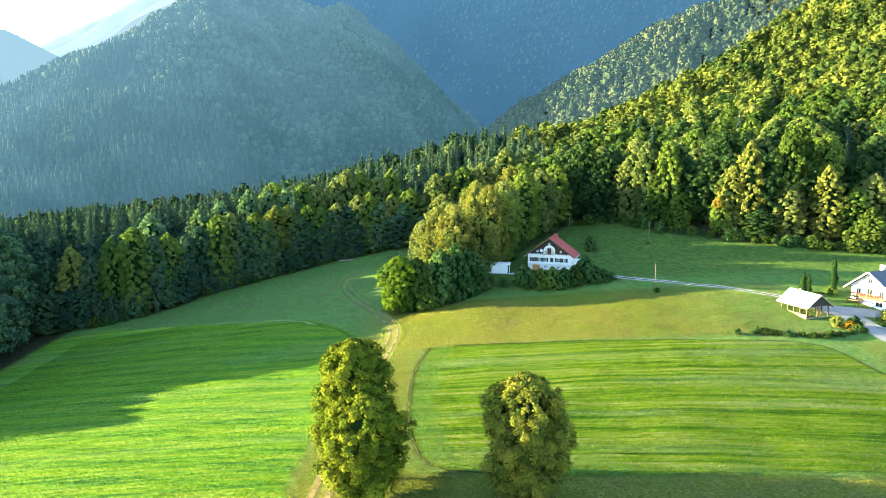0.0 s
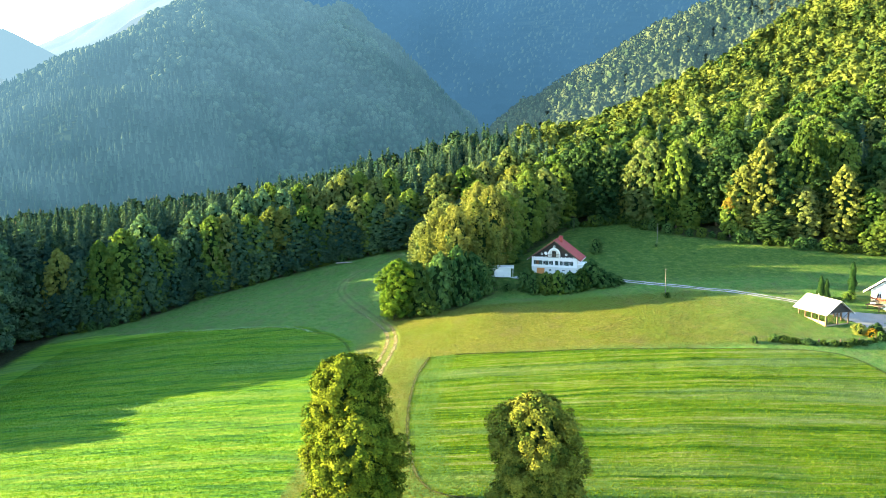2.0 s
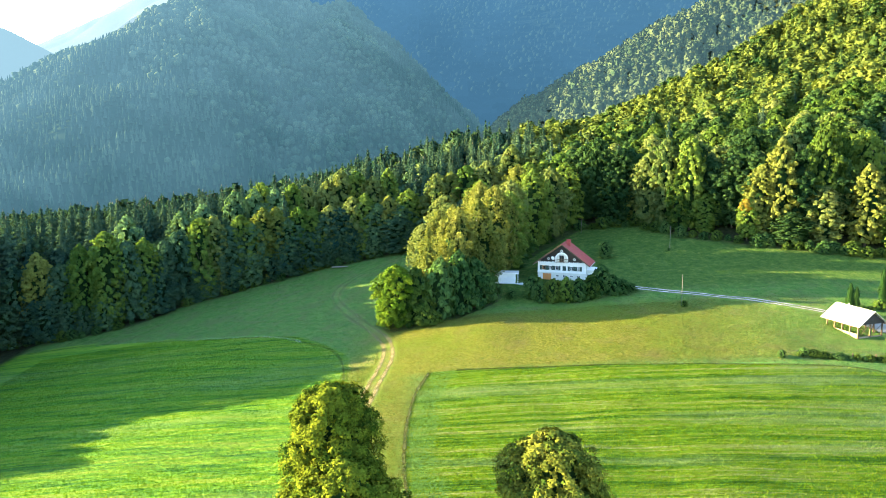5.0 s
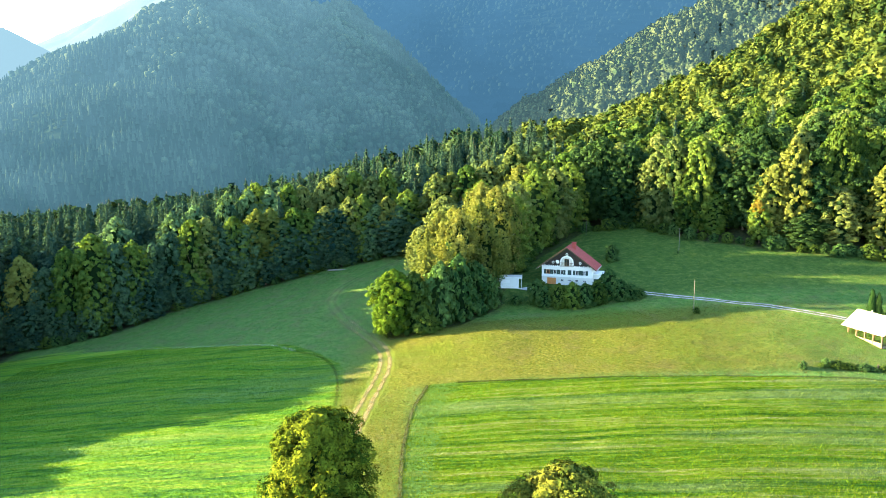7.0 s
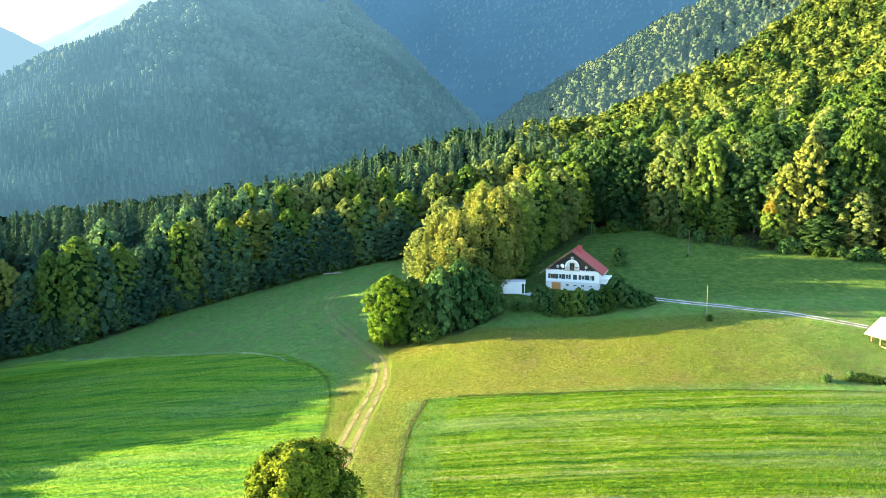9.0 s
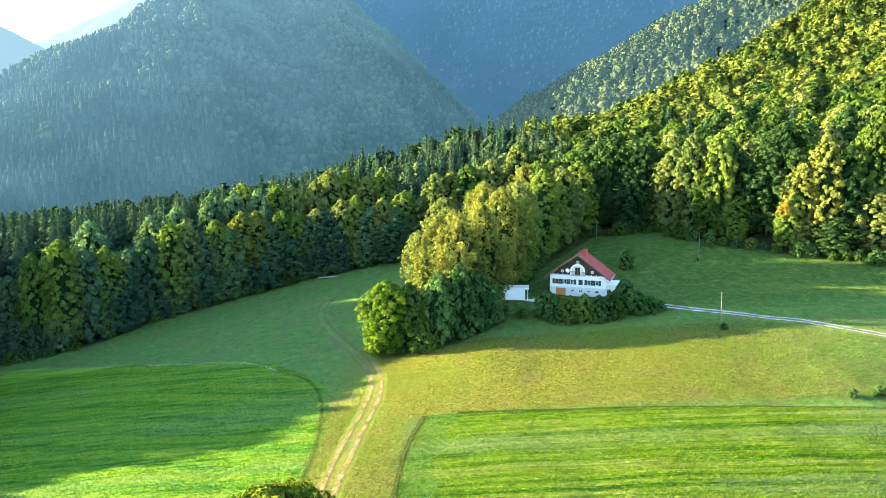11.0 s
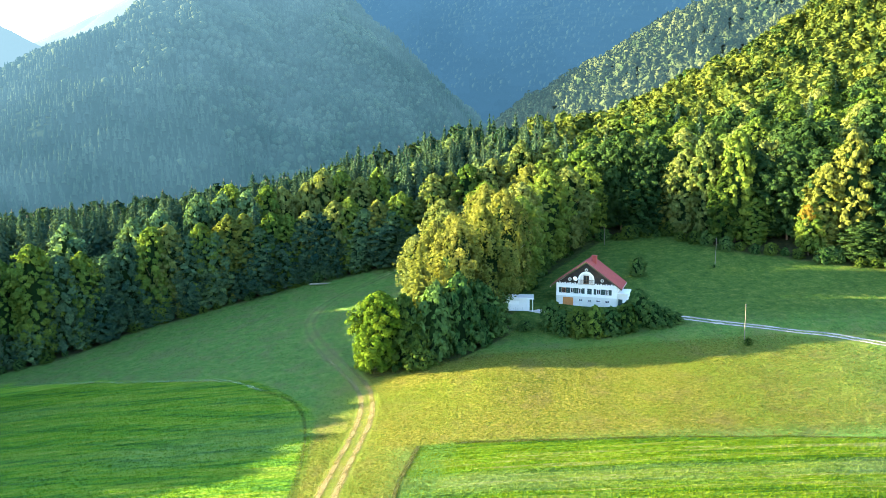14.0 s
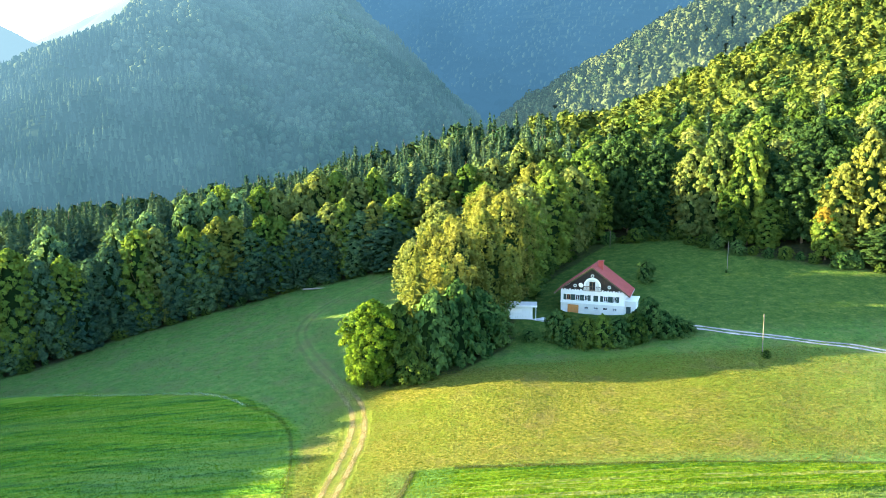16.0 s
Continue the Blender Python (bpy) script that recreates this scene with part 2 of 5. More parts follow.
FIELD_RIGHT = along([(-1.9, 129.5), (-4.2, 119.3), (-5.0, 105.4), (-4.4, 91.4), (-2.6, 81.6), (0.7, 77.5), (8, 76), (17, 75.5), (55, 76.5),
                     (90, 77.5), (84, 100), (78.5, 111), (75, 121.5), (68.7, 124.6), (52.7, 126.2), (30.8, 127.7), (14, 128.8), (3, 129.6)], 2.0)
FIELD_LEFT = along([(-125, 180), (-92, 181), (-82, 177), (-64, 172), (-56, 168.3), (-36.8, 163), (-28.8, 158), (-20.5, 148.5), (-17.6, 141.5),
                    (-17, 135.9), (-16.3, 126), (-16.8, 110), (-18.5, 95), (-19, 75), (-19, 50), (-125, 50)], 2.0)


def spread(lo, hi, inner_lo, inner_hi, step, growth=1.09):
    mid = list(np.arange(inner_lo, inner_hi + step, step))
    up, d = [mid[-1]], step
    while up[-1] < hi:
        d *= growth
        up.append(up[-1] + d)
    down, d = [mid[0]], step
    while down[-1] > lo:
        d *= growth
        down.append(down[-1] - d)
    return np.array(down[:0:-1] + mid + up[1:])


gx, gy = spread(-2600, 2600, -105, 105, 0.8), spread(-900, 3400, 58, 226, 0.8)
X, Y = np.meshgrid(gx, gy)
Z = land(X, Y)
far_drop = smooth(1100, 2000, np.hypot(X, Y))
Z = Z * (1 - far_drop) - 80 * far_drop


def edge_mask(poly, soft):
    """1 inside a field, with an uneven rim."""
    m = np.zeros(X.shape)
    near = (np.abs(X) < 140) & (Y > 30) & (Y < 240)
    x, y = X[near], Y[near]
    gap = line_gap(x, y, np.vstack([poly, poly[:1]])[::2])
    sign = np.where(inside(x, y, poly), 1, -1)
    m[near] = smooth(-soft, soft, gap * sign + 0.8 * value_noise(x / 1.7, y / 1.7, 9))
    return m


mown_r, mown_l = edge_mask(FIELD_RIGHT, 0.6), edge_mask(FIELD_LEFT, 0.8)
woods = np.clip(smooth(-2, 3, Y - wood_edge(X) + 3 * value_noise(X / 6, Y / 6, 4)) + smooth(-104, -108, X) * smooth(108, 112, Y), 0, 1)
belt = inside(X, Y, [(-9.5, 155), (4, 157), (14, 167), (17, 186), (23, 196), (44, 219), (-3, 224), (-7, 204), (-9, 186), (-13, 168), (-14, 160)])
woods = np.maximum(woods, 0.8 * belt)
# sunburnt, thinner grass between the fields and up to the shade of the trees
dry = smooth(-22, -6, X) * smooth(127, 131, Y) * smooth(163, 153, Y + 2 * value_noise(X / 5, Y / 5, 6)) * smooth(92, 34, X)
dry = np.maximum(dry, 0.8 * smooth(76.5, 75.5, Y) * smooth(40, 60, Y) * smooth(-8, -2, X))
dry = np.maximum(dry, 0.85 * smooth(-20, -16, X) * smooth(-2, -7, X) * smooth(150, 138, Y))
dry = np.maximum(dry, 0.55 * smooth(78, 84, X) * smooth(128, 124, Y) * smooth(95, 100, Y))
far_meadow = smooth(160, 170, Y) * smooth(-5, 10, X)
bare = np.zeros(X.shape)
near = (np.abs(X) < 100) & (Y > 50) & (Y < 235)
bare[near] = smooth(0.6, 0.1, np.abs(line_gap(X[near], Y[near], FIELD_RIGHT[:44]) - 0.1) + 0.8 * value_noise(X[near] / 1.3, Y[near] / 1.3, 3))

lush = np.zeros(X.shape)
lush[near] = (smooth(5.5, 3.5, line_gap(X[near], Y[near], FIELD_RIGHT[:34]) + 2 * value_noise(X[near] / 3, Y[near] / 3, 14)) * smooth(0.2, 0.8, line_gap(X[near], Y[near], FIELD_RIGHT[:34]))
              * inside(X[near], Y[near], FIELD_RIGHT) * 0.8)

m, nt, bsdf = material("meadow")
GROUND = m
co = coords(nt)
row_r, row_l = row_tone(nt, 1.2, 6.4), row_tone(nt, 14, 5.2)
row_fine = noise_tex(nt, 1.0, 4, 0.75, coords(nt, 0.5, 4.2, 0.3, 2.5))
patch = noise_tex(nt, 0.06, 4, 0.6, co)
mid = noise_tex(nt, 0.7, 5, 0.7, co)
fine = noise_tex(nt, 3.2, 5, 0.8, co)
tuft = noise_tex(nt, 1.8, 3, 0.8, coords(nt, 1.0, 1.3, 1.0, 30))
fresh = ramp(nt, row_r, [(0.10, (0.0240, 0.074, 0.0060)), (0.34, (0.0690, 0.153, 0.0052)), (0.56, (0.1240, 0.194, 0.0058)), (0.72, (0.1580, 0.198, 0.0260)), (0.92, (0.225, 0.244, 0.086))])
fresh = mix(nt, ramp(nt, fine, [(0.36, grey(0.6)), (0.50, grey(0.0))]), fresh, (0.028, 0.088, 0.008))
hay = noise_tex(nt, 1.0, 5, 0.65, coords(nt, 0.012, 0.13, 0.02, 1.2))
fresh = mix(nt, ramp(nt, patch, [(0.46, grey(0.0)), (0.66, grey(0.35))]), fresh, (0.048, 0.144, 0.008))
fresh = mix(nt, ramp(nt, hay, [(0.50, grey(0.0)), (0.62, grey(0.55))]), fresh, mix(nt, fine, (0.084, 0.132, 0.044), (0.192, 0.232, 0.112)))
fresh_l = ramp(nt, row_l, [(0.10, (0.0264, 0.1008, 0.0144)), (0.40, (0.0784, 0.192, 0.0128)), (0.65, (0.1328, 0.224, 0.0096)), (0.90, (0.184, 0.24, 0.032))])
fresh_l = mix(nt, ramp(nt, fine, [(0.36, grey(0.5)), (0.50, grey(0.0))]), fresh_l, (0.0208, 0.1, 0.0144))
hay_l = noise_tex(nt, 1.0, 4, 0.6, coords(nt, 0.015, 0.10, 0.02, 14))
fresh_l = mix(nt, ramp(nt, hay_l, [(0.52, grey(0.0)), (0.66, grey(0.5))]), fresh_l, (0.12, 0.192, 0.056))
clump = calc(nt, 'ADD', calc(nt, 'MULTIPLY', tuft, 0.55), calc(nt, 'MULTIPLY', fine, 0.45))
blotch = noise_tex(nt, 0.22, 4, 0.65, co)
straw = ramp(nt, clump, [(0.36, (0.030, 0.058, 0.007)), (0.46, (0.100, 0.116, 0.0115)), (0.56, (0.168, 0.156, 0.0235)), (0.66, (0.262, 0.220, 0.072))])
straw = mix(nt, ramp(nt, blotch, [(0.52, grey(0.0)), (0.66, grey(0.4))]), straw, mix(nt, fine, (0.0864, 0.0612, 0.0216), (0.1944, 0.1404, 0.0684)))
straw = mix(nt, ramp(nt, patch, [(0.38, grey(0.7)), (0.54, grey(0.0))]), straw, mix(nt, clump, (0.0396, 0.0936, 0.00576), (0.1512, 0.1836, 0.01296)))
wild = ramp(nt, calc(nt, 'ADD', calc(nt, 'MULTIPLY', mid, 0.5), calc(nt, 'MULTIPLY', fine, 0.5)),
            [(0.34, (0.026, 0.076, 0.017)), (0.5, (0.069, 0.150, 0.027)), (0.66, (0.155, 0.190, 0.054))])
wild = mix(nt, ramp(nt, blotch, [(0.46, grey(0.0)), (0.64, grey(0.55))]), wild, mix(nt, fine, (0.060, 0.078, 0.027), (0.148, 0.142, 0.060)))
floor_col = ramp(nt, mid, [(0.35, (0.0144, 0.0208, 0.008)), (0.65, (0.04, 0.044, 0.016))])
soil = ramp(nt, fine, [(0.35, (0.0176, 0.0256, 0.008)), (0.65, (0.068, 0.064, 0.024))])
# far meadow: greener grass, also darkened to paint the woods' shade on it
far_shade_grass = ramp(nt, calc(nt, 'ADD', calc(nt, 'MULTIPLY', mid, 0.5), calc(nt, 'MULTIPLY', fine, 0.5)), [(0.36, (0.014, 0.048, 0.009)), (0.5, (0.050, 0.100, 0.015)), (0.62, (0.122, 0.142, 0.032))])
c = mix(nt, attr(nt, "far"), wild, far_shade_grass)
c = mix(nt, attr(nt, "dry"), c, straw)
c = mix(nt, attr(nt, "mown_r"), c, fresh)
c = mix(nt, attr(nt, "lush"), c, mix(nt, fine, (0.024, 0.092, 0.0176), (0.12, 0.22, 0.044)))
c = mix(nt, attr(nt, "mown_l"), c, fresh_l)
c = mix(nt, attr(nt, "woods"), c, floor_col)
c = mix(nt, attr(nt, "bare"), c, soil)
nt.links.new(c, bsdf.inputs["Base Color"])
bsdf.inputs["Roughness"].default_value = 0.95
bsdf.inputs["Specular IOR Level"].default_value = 0.1
h = calc(nt, 'ADD', calc(nt, 'MULTIPLY', fine, 0.6), calc(nt, 'ADD', calc(nt, 'MULTIPLY', row_fine, 0.6), calc(nt, 'MULTIPLY', tuft, 0.7)))
bump(nt, bsdf, h, 1.0, 0.5)
ground = new("ground", raw_mesh("ground", np.stack([X.ravel(), Y.ravel(), Z.ravel()], 1), grid_faces(len(gx), len(gy)), [GROUND], True,
             [("mown_r", mown_r.ravel()), ("mown_l", mown_l.ravel()), ("woods", woods.ravel()), ("dry", dry.ravel()), ("far", far_meadow.ravel()), ("lush", lush.ravel()), ("bare", 0.35 * bare.ravel())]))
tagged(ground, "rolling green meadow with mown fields and dry yellow grass", "meadow", kind="structure")


def ribbon_wear(n, fades):
    return np.interp(np.linspace(0, 1, n), *zip(*fades))


def ribbon(name, line, half, mat, lift, cuts=8, wobble=0.2, seed=1, fades=((0, 1), (1, 1))):
    """A strip of ground along a line, with its place across kept in 'side'."""
    line = np.asarray(line)
    d = np.gradient(line, axis=0)
    d /= np.linalg.norm(d, axis=1)[:, None]
    n = np.stack([-d[:, 1], d[:, 0]], 1)
    s = np.linspace(-1, 1, cuts + 1)
    wide = half * (1 + wobble * fbm(np.arange(len(line)) / 6, np.zeros(len(line)), seed))
    p = line[:, None] + n[:, None] * (s[None, :, None] * wide[:, None, None])
    z = land(p[..., 0], p[..., 1]) + lift
    v = np.concatenate([p, z[..., None]], -1).reshape(-1, 3)
    return new(name, raw_mesh(name, v, grid_faces(cuts + 1, len(line)), [mat], True, [("side", np.tile(s, len(line))), ("wear", np.repeat(ribbon_wear(len(line), fades), cuts + 1))]))


def worn(name, profile, stops, rough):
    """Bare soil or gravel that frays out into the grass on both sides."""
    m, nt, bsdf = material(name)
    co = coords(nt)
    fine, mid = noise_tex(nt, 5, 4, 0.7, co), noise_tex(nt, 0.6, 3, 0.6, co)
    nt.links.new(ramp(nt, calc(nt, 'ADD', calc(nt, 'MULTIPLY', fine, 0.5), calc(nt, 'MULTIPLY', mid, 0.5)), stops), bsdf.inputs["Base Color"])
    bsdf.inputs["Roughness"].default_value = rough
    bsdf.inputs["Specular IOR Level"].default_value = 0.05
    side = calc(nt, 'ABSOLUTE', attr(nt, "side"))
    shape = ramp(nt, side, profile)
    cover = calc(nt, 'ADD', shape, calc(nt, 'MULTIPLY', calc(nt, 'SUBTRACT', mid, 0.5), 1.2))
    cover = calc(nt, 'ADD', cover, calc(nt, 'MULTIPLY', calc(nt, 'SUBTRACT', fine, 0.5), 0.9), clamp=True)
    cover = calc(nt, 'MULTIPLY', cover, attr(nt, "wear"), clamp=True)
    clear = nt.nodes.new("ShaderNodeBsdfTransparent")
    s = nt.nodes.new("ShaderNodeMixShader")
    nt.links.new(cover, s.inputs[0])
    nt.links.new(clear.outputs[0], s.inputs[1])
    nt.links.new(bsdf.outputs[0], s.inputs[2])
    nt.links.new(s.outputs[0], nt.nodes["Material Output"].inputs[0])
    bump(nt, bsdf, fine, 0.6, 0.1)
    return m


DIRT = worn("dirt", [(0.0, grey(0.1)), (0.28, grey(0.25)), (0.44, grey(1.0)), (0.68, grey(0.95)), (0.95, grey(0.0))],
            [(0.35, (0.10, 0.076, 0.032)), (0.65, (0.235, 0.185, 0.085))], 0.95)
GRAVEL = worn("gravel", [(0.0, grey(0.15)), (0.25, grey(0.4)), (0.45, grey(0.95)), (0.8, grey(1.0)), (1.0, grey(0.0))],
              [(0.35, (0.17, 0.16, 0.13)), (0.65, (0.33, 0.31, 0.26))], 0.9)
PAVE = plain("pale_paving", (0.168, 0.164, 0.152), 0.85, vary=0.2, scale=0.5, relief=0.2, grain=8)
tagged(ribbon("dirt_track", TRACK, 1.5, DIRT, 0.05, fades=((0, 0.24), (0.3, 0.28), (0.40, 0.45), (0.48, 0.82), (1, 0.82))), "dirt farm track with two worn wheel ruts", "track", kind="structure")
MARGIN = worn("margin_soil", [(0.0, grey(0.95)), (0.4, grey(0.8)), (0.95, grey(0.0))], [(0.35, (0.012, 0.022, 0.006)), (0.65, (0.07, 0.07, 0.022))], 0.95)
tagged(ribbon("field_margin_1", FIELD_RIGHT[:29], 0.36, MARGIN, 0.07, wobble=0.5), "dark worn edge line of the mown field", "field edge", kind="structure")
tagged(ribbon("field_margin_2", FIELD_RIGHT[-40:], 0.42, MARGIN, 0.07, wobble=0.7, fades=((0, 0.5), (1, 0.75))), "dark uneven far edge of the mown field", "field edge", kind="structure")
SWATH = worn("pale_swath", [(0.0, grey(0.8)), (0.5, grey(0.6)), (1.0, grey(0.0))], [(0.35, (0.112, 0.152, 0.056)), (0.65, (0.24, 0.272, 0.16))], 0.95)
tagged(ribbon("field_margin_3", along([(-104, 180), (-90, 179), (-78, 175.8), (-57, 168.4), (-37.5, 162.4), (-29, 156)], 1.0), 0.55, SWATH, 0.07, wobble=0.7, fades=((0, 0.3), (1, 0.5))),
       "pale line of dry hay along the sloping field", "field edge", kind="structure")
tagged(ribbon("field_margin_4", along([(-29, 156), (-23, 150.5), (-19.4, 142.5), (-17.2, 131), (-16.5, 118), (-17.2, 105)], 1.0), 0.5, MARGIN, 0.07, wobble=0.6, fades=((0, 0.35), (1, 0.6))),
       "dark worn side of the sloping field", "field edge", kind="structure")
tagged(ribbon("gravel_road", ROAD, 0.95, GRAVEL, 0.06, wobble=0.08), "pale gravel road with a grassy middle strip", "road", kind="structure")
tagged(ribbon("yard_paving", along([(82, 146), (85.5, 142.5), (88.5, 137.5), (89.5, 131), (90.5, 124), (93, 114)], 1.0), 2.6, PAVE, 0.09, wobble=0.1),
       "pale paved farmyard and driveway", "paving", kind="structure")
tagged(ribbon("yard_front", along([(84, 141.5), (89, 141), (94, 139.5), (99, 137)], 1.0), 2.4, PAVE, 0.12, wobble=0.1),
       "pale paved terrace before the white house", "paving", kind="structure")

# ---- foliage shapes ----
def turn_basis(n):
    n = n / (np.linalg.norm(n, axis=1)[:, None] + 1e-9)
    ref = np.where(np.abs(n[:, 2:3]) < 0.9, [[0, 0, 1.0]], [[1.0, 0, 0]])
    t = np.cross(ref, n)
    t /= np.linalg.norm(t, axis=1)[:, None] + 1e-9
    return n, t, np.cross(n, t)


def leaf_tris(p, n, size, rng, long=1.35, single=False):
    """Small leaf sprays at p, facing n: folded pairs of triangles, or one triangle each."""
    n, t, b = turn_basis(n)
    a = (rng.random(len(p)) * math.tau)[:, None]
    u, w = np.cos(a) * t + np.sin(a) * b, -np.sin(a) * t + np.cos(a) * b
    s = size[:, None]
    if single:
        s = s * 1.25
        v = np.stack([p - u * s * 0.75, p + u * s * 0.6 + w * s * 0.22, p + u * s * 0.25 - w * s * 0.34], 1).reshape(-1, 3)
        return v, np.arange(len(p) * 3).reshape(-1, 3)
    v = np.stack([p - u * s * 0.5 * long, p + w * s * 0.36 + n * s * 0.10, p + u * s * 0.5 * long - n * s * 0.1, p - w * s * 0.36 + n * s * 0.10], 1).reshape(-1, 3)
    i = (np.arange(len(p)) * 4)[:, None]
    f = np.stack([i + [0, 1, 2], i + [0, 2, 3]], 1).reshape(-1, 3)
    return v, f


def ball(sub=1):
    bm = bmesh.new()
    bmesh.ops.create_icosphere(bm, subdivisions=sub, radius=1)
    v = np.array([q.co for q in bm.verts])
    f = np.array([[q.index for q in face.verts] for face in bm.faces])
    bm.free()
    return v, f


BALL = ball(1)


def crown_mesh(name, lobes, count, leaf, mat, rng, tilt=0.50, core=0.74, shell=(0.74, 1.16), single=False, cores=2, rough=0.16):
    """A crown of leaf sprays over uneven lobes (x, y, z, radius, height radius), round a shaded core."""
    L = np.array(lobes, float)
    area = L[:, 3] * L[:, 4]
    pick = rng.choice(len(L), count * 2, p=area / area.sum())
    d = rng.standard_normal((count * 2, 3))
    d /= np.linalg.norm(d, axis=1)[:, None]
    r = L[pick][:, [3, 3, 4]]
    far = shell[0] + (shell[1] - shell[0]) * rng.random((count * 2, 1))
    bulge = np.sin(4.7 * d + 1.7 * pick[:, None] + (0.3, 1.9, 4.1)).sum(1, keepdims=True)
    p = L[pick, :3] + d * r * far * (1 + rough * bulge)
    keep = np.ones(len(p), bool)
    for q in L:
        keep &= (((p - q[:3]) / [q[3], q[3], q[4]]) ** 2).sum(1) > 0.62
    idx = np.flatnonzero(keep)[:count]
    p, n = p[idx], d[idx] / r[idx] * r[idx].mean() + tilt * rng.standard_normal((len(idx), 3)) * 0.6 + (0, 0, 0.15)
    v, f = leaf_tris(p, n, leaf * (0.6 + 0.8 * rng.random(len(p))), rng, single=single)
    vs, fs, k = [v], [f], len(v)
    for q in L[:cores]:
        vs.append(BALL[0] * np.array([q[3], q[3], q[4]]) * core * (1 + 0.1 * rng.standard_normal((len(BALL[0]), 1))) + q[:3])
        fs.append(BALL[1] + k)
        k += len(BALL[0])
    return raw_mesh(name, np.vstack(vs), np.vstack(fs), [mat] if mat else [])



def puff_crown(h, wide, low, puffs, count, leaf, rng, taper=0.3, ragged=0.3, size=0.2, core=0.5, droop=0.0, belly=0.5):
    """A crown of many small leafy clumps set round an uneven outline, with a core toned darkest to paint shade in the
    gaps: vertices, triangles, each clump's tone, soft normals and the clumps' places.
    """
    ph = rng.random(4) * math.tau

    def outline(t, a):
        up = np.clip((t - belly) / (1 - belly), 0, 1)
        down = np.clip((belly - t) / belly, 0, 1)
        prof = np.where(t > belly, np.clip(1 - up ** (2.2 - 1.1 * taper), 0, 1) ** (0.5 + 0.35 * taper), 0.55 + 0.45 * np.sqrt(np.clip(1 - down**2, 0, 1)))
        return wide * prof * (1 + 0.13 * np.sin(2 * a + ph[0] + 4 * t) + 0.12 * np.sin(3 * a + ph[1] - 7 * t) + 0.08 * np.sin(5 * a + ph[2] + 11 * t))

    k = np.arange(puffs)
    t = (k + rng.random(puffs)) / puffs
    a = 2.39996 * k + 0.7 * rng.random(puffs)
    rc = wide * size * (0.65 + 0.7 * rng.random(puffs)) * (1 - 0.25 * t)
    r = np.maximum(0, outline(t, a) * (1 + ragged * (rng.random(puffs) - 0.6)) - 0.7 * rc)
    c = np.stack([r * np.cos(a), r * np.sin(a), low + 0.5 * rc + (h - low - 1.4 * rc) * t], 1)
    out = np.stack([np.cos(a), np.sin(a), 0.55 + 0.5 * t], 1)
    out /= np.linalg.norm(out, axis=1)[:, None]
    pick = rng.choice(puffs, count, p=rc**2 / (rc**2).sum())
    d = rng.standard_normal((count, 3))
    d /= np.linalg.norm(d, axis=1)[:, None]
    side = (d * out[pick]).sum(1, keepdims=True)
    d = np.where(side < -0.35, d - 2 * side * out[pick], d)
    within = rng.random(count) < 0.26
    far = (0.72 + 0.42 * rng.random((count, 1)) ** 1.5) * (1 + 0.14 * np.sin(5.3 * d + 1.9 * pick[:, None] + (0.3, 1.9, 4.1)).sum(1, keepdims=True))
    p = c[pick] + d * rc[pick][:, None] * far * (1, 1, 0.8)
    p[:, :2] *= np.where(within, 0.55 + 0.3 * rng.random(count), 1)[:, None]
    p[:, 2] -= droop * rng.random(count) ** 2
    n, e1, e2 = turn_basis(d + 0.45 * out[pick] + 0.42 * rng.standard_normal((count, 3)) + (0, 0, 0.2))
    soft, _, _ = turn_basis(0.7 * d + 0.45 * out[pick] + 0.36 * rng.standard_normal((count, 3)) + (0, 0, 0.1))
    w = (rng.random(count) * math.tau)[:, None]
    u, q = np.cos(w) * e1 + np.sin(w) * e2, np.cos(w) * e2 - np.sin(w) * e1
    s = (leaf * (0.6 + 0.8 * rng.random(count)) * np.where(within, 1.9, 1))[:, None]
    v = np.stack([p - 0.62 * s * u, p + 0.42 * s * u - 0.46 * s * q, p + 0.42 * s * u + 0.46 * s * q], 1).reshape(-1, 3)
    f = np.arange(3 * count).reshape(-1, 3)
    tint = np.repeat(rng.random(puffs)[pick], 3)
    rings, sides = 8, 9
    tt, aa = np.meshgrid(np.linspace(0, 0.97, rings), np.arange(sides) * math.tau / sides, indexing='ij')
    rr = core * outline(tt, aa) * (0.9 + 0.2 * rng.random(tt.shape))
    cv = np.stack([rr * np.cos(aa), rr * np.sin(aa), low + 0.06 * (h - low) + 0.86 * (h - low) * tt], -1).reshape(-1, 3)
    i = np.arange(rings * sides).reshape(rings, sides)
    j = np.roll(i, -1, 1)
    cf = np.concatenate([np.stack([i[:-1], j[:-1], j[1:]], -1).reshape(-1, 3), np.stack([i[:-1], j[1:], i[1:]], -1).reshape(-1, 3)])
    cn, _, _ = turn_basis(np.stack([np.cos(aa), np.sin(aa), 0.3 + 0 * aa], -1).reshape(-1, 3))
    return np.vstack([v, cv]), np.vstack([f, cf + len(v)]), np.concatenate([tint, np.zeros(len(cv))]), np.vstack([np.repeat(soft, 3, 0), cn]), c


# ---- mountains, a backdrop of distance ----
def spruce_shape(tiers=3, sides=6, girth=0.17):
    v, f = [], []
    for k in range(tiers):
        z0, z1 = 0.08 + 0.75 * k / tiers, 0.42 + 0.58 * (k + 1) / tiers
        r = girth * (1 - 0.75 * k / tiers)
        base = len(v)
        for s in range(sides):
            a = math.tau * (s + 0.5 * k) / sides
            q = r * (1.0 if s % 2 else 0.72)
            v.append((q * math.cos(a), q * math.sin(a), z0 + (0.05 if s % 2 == 0 else 0)))
        v.append((0, 0, min(1, z1)))
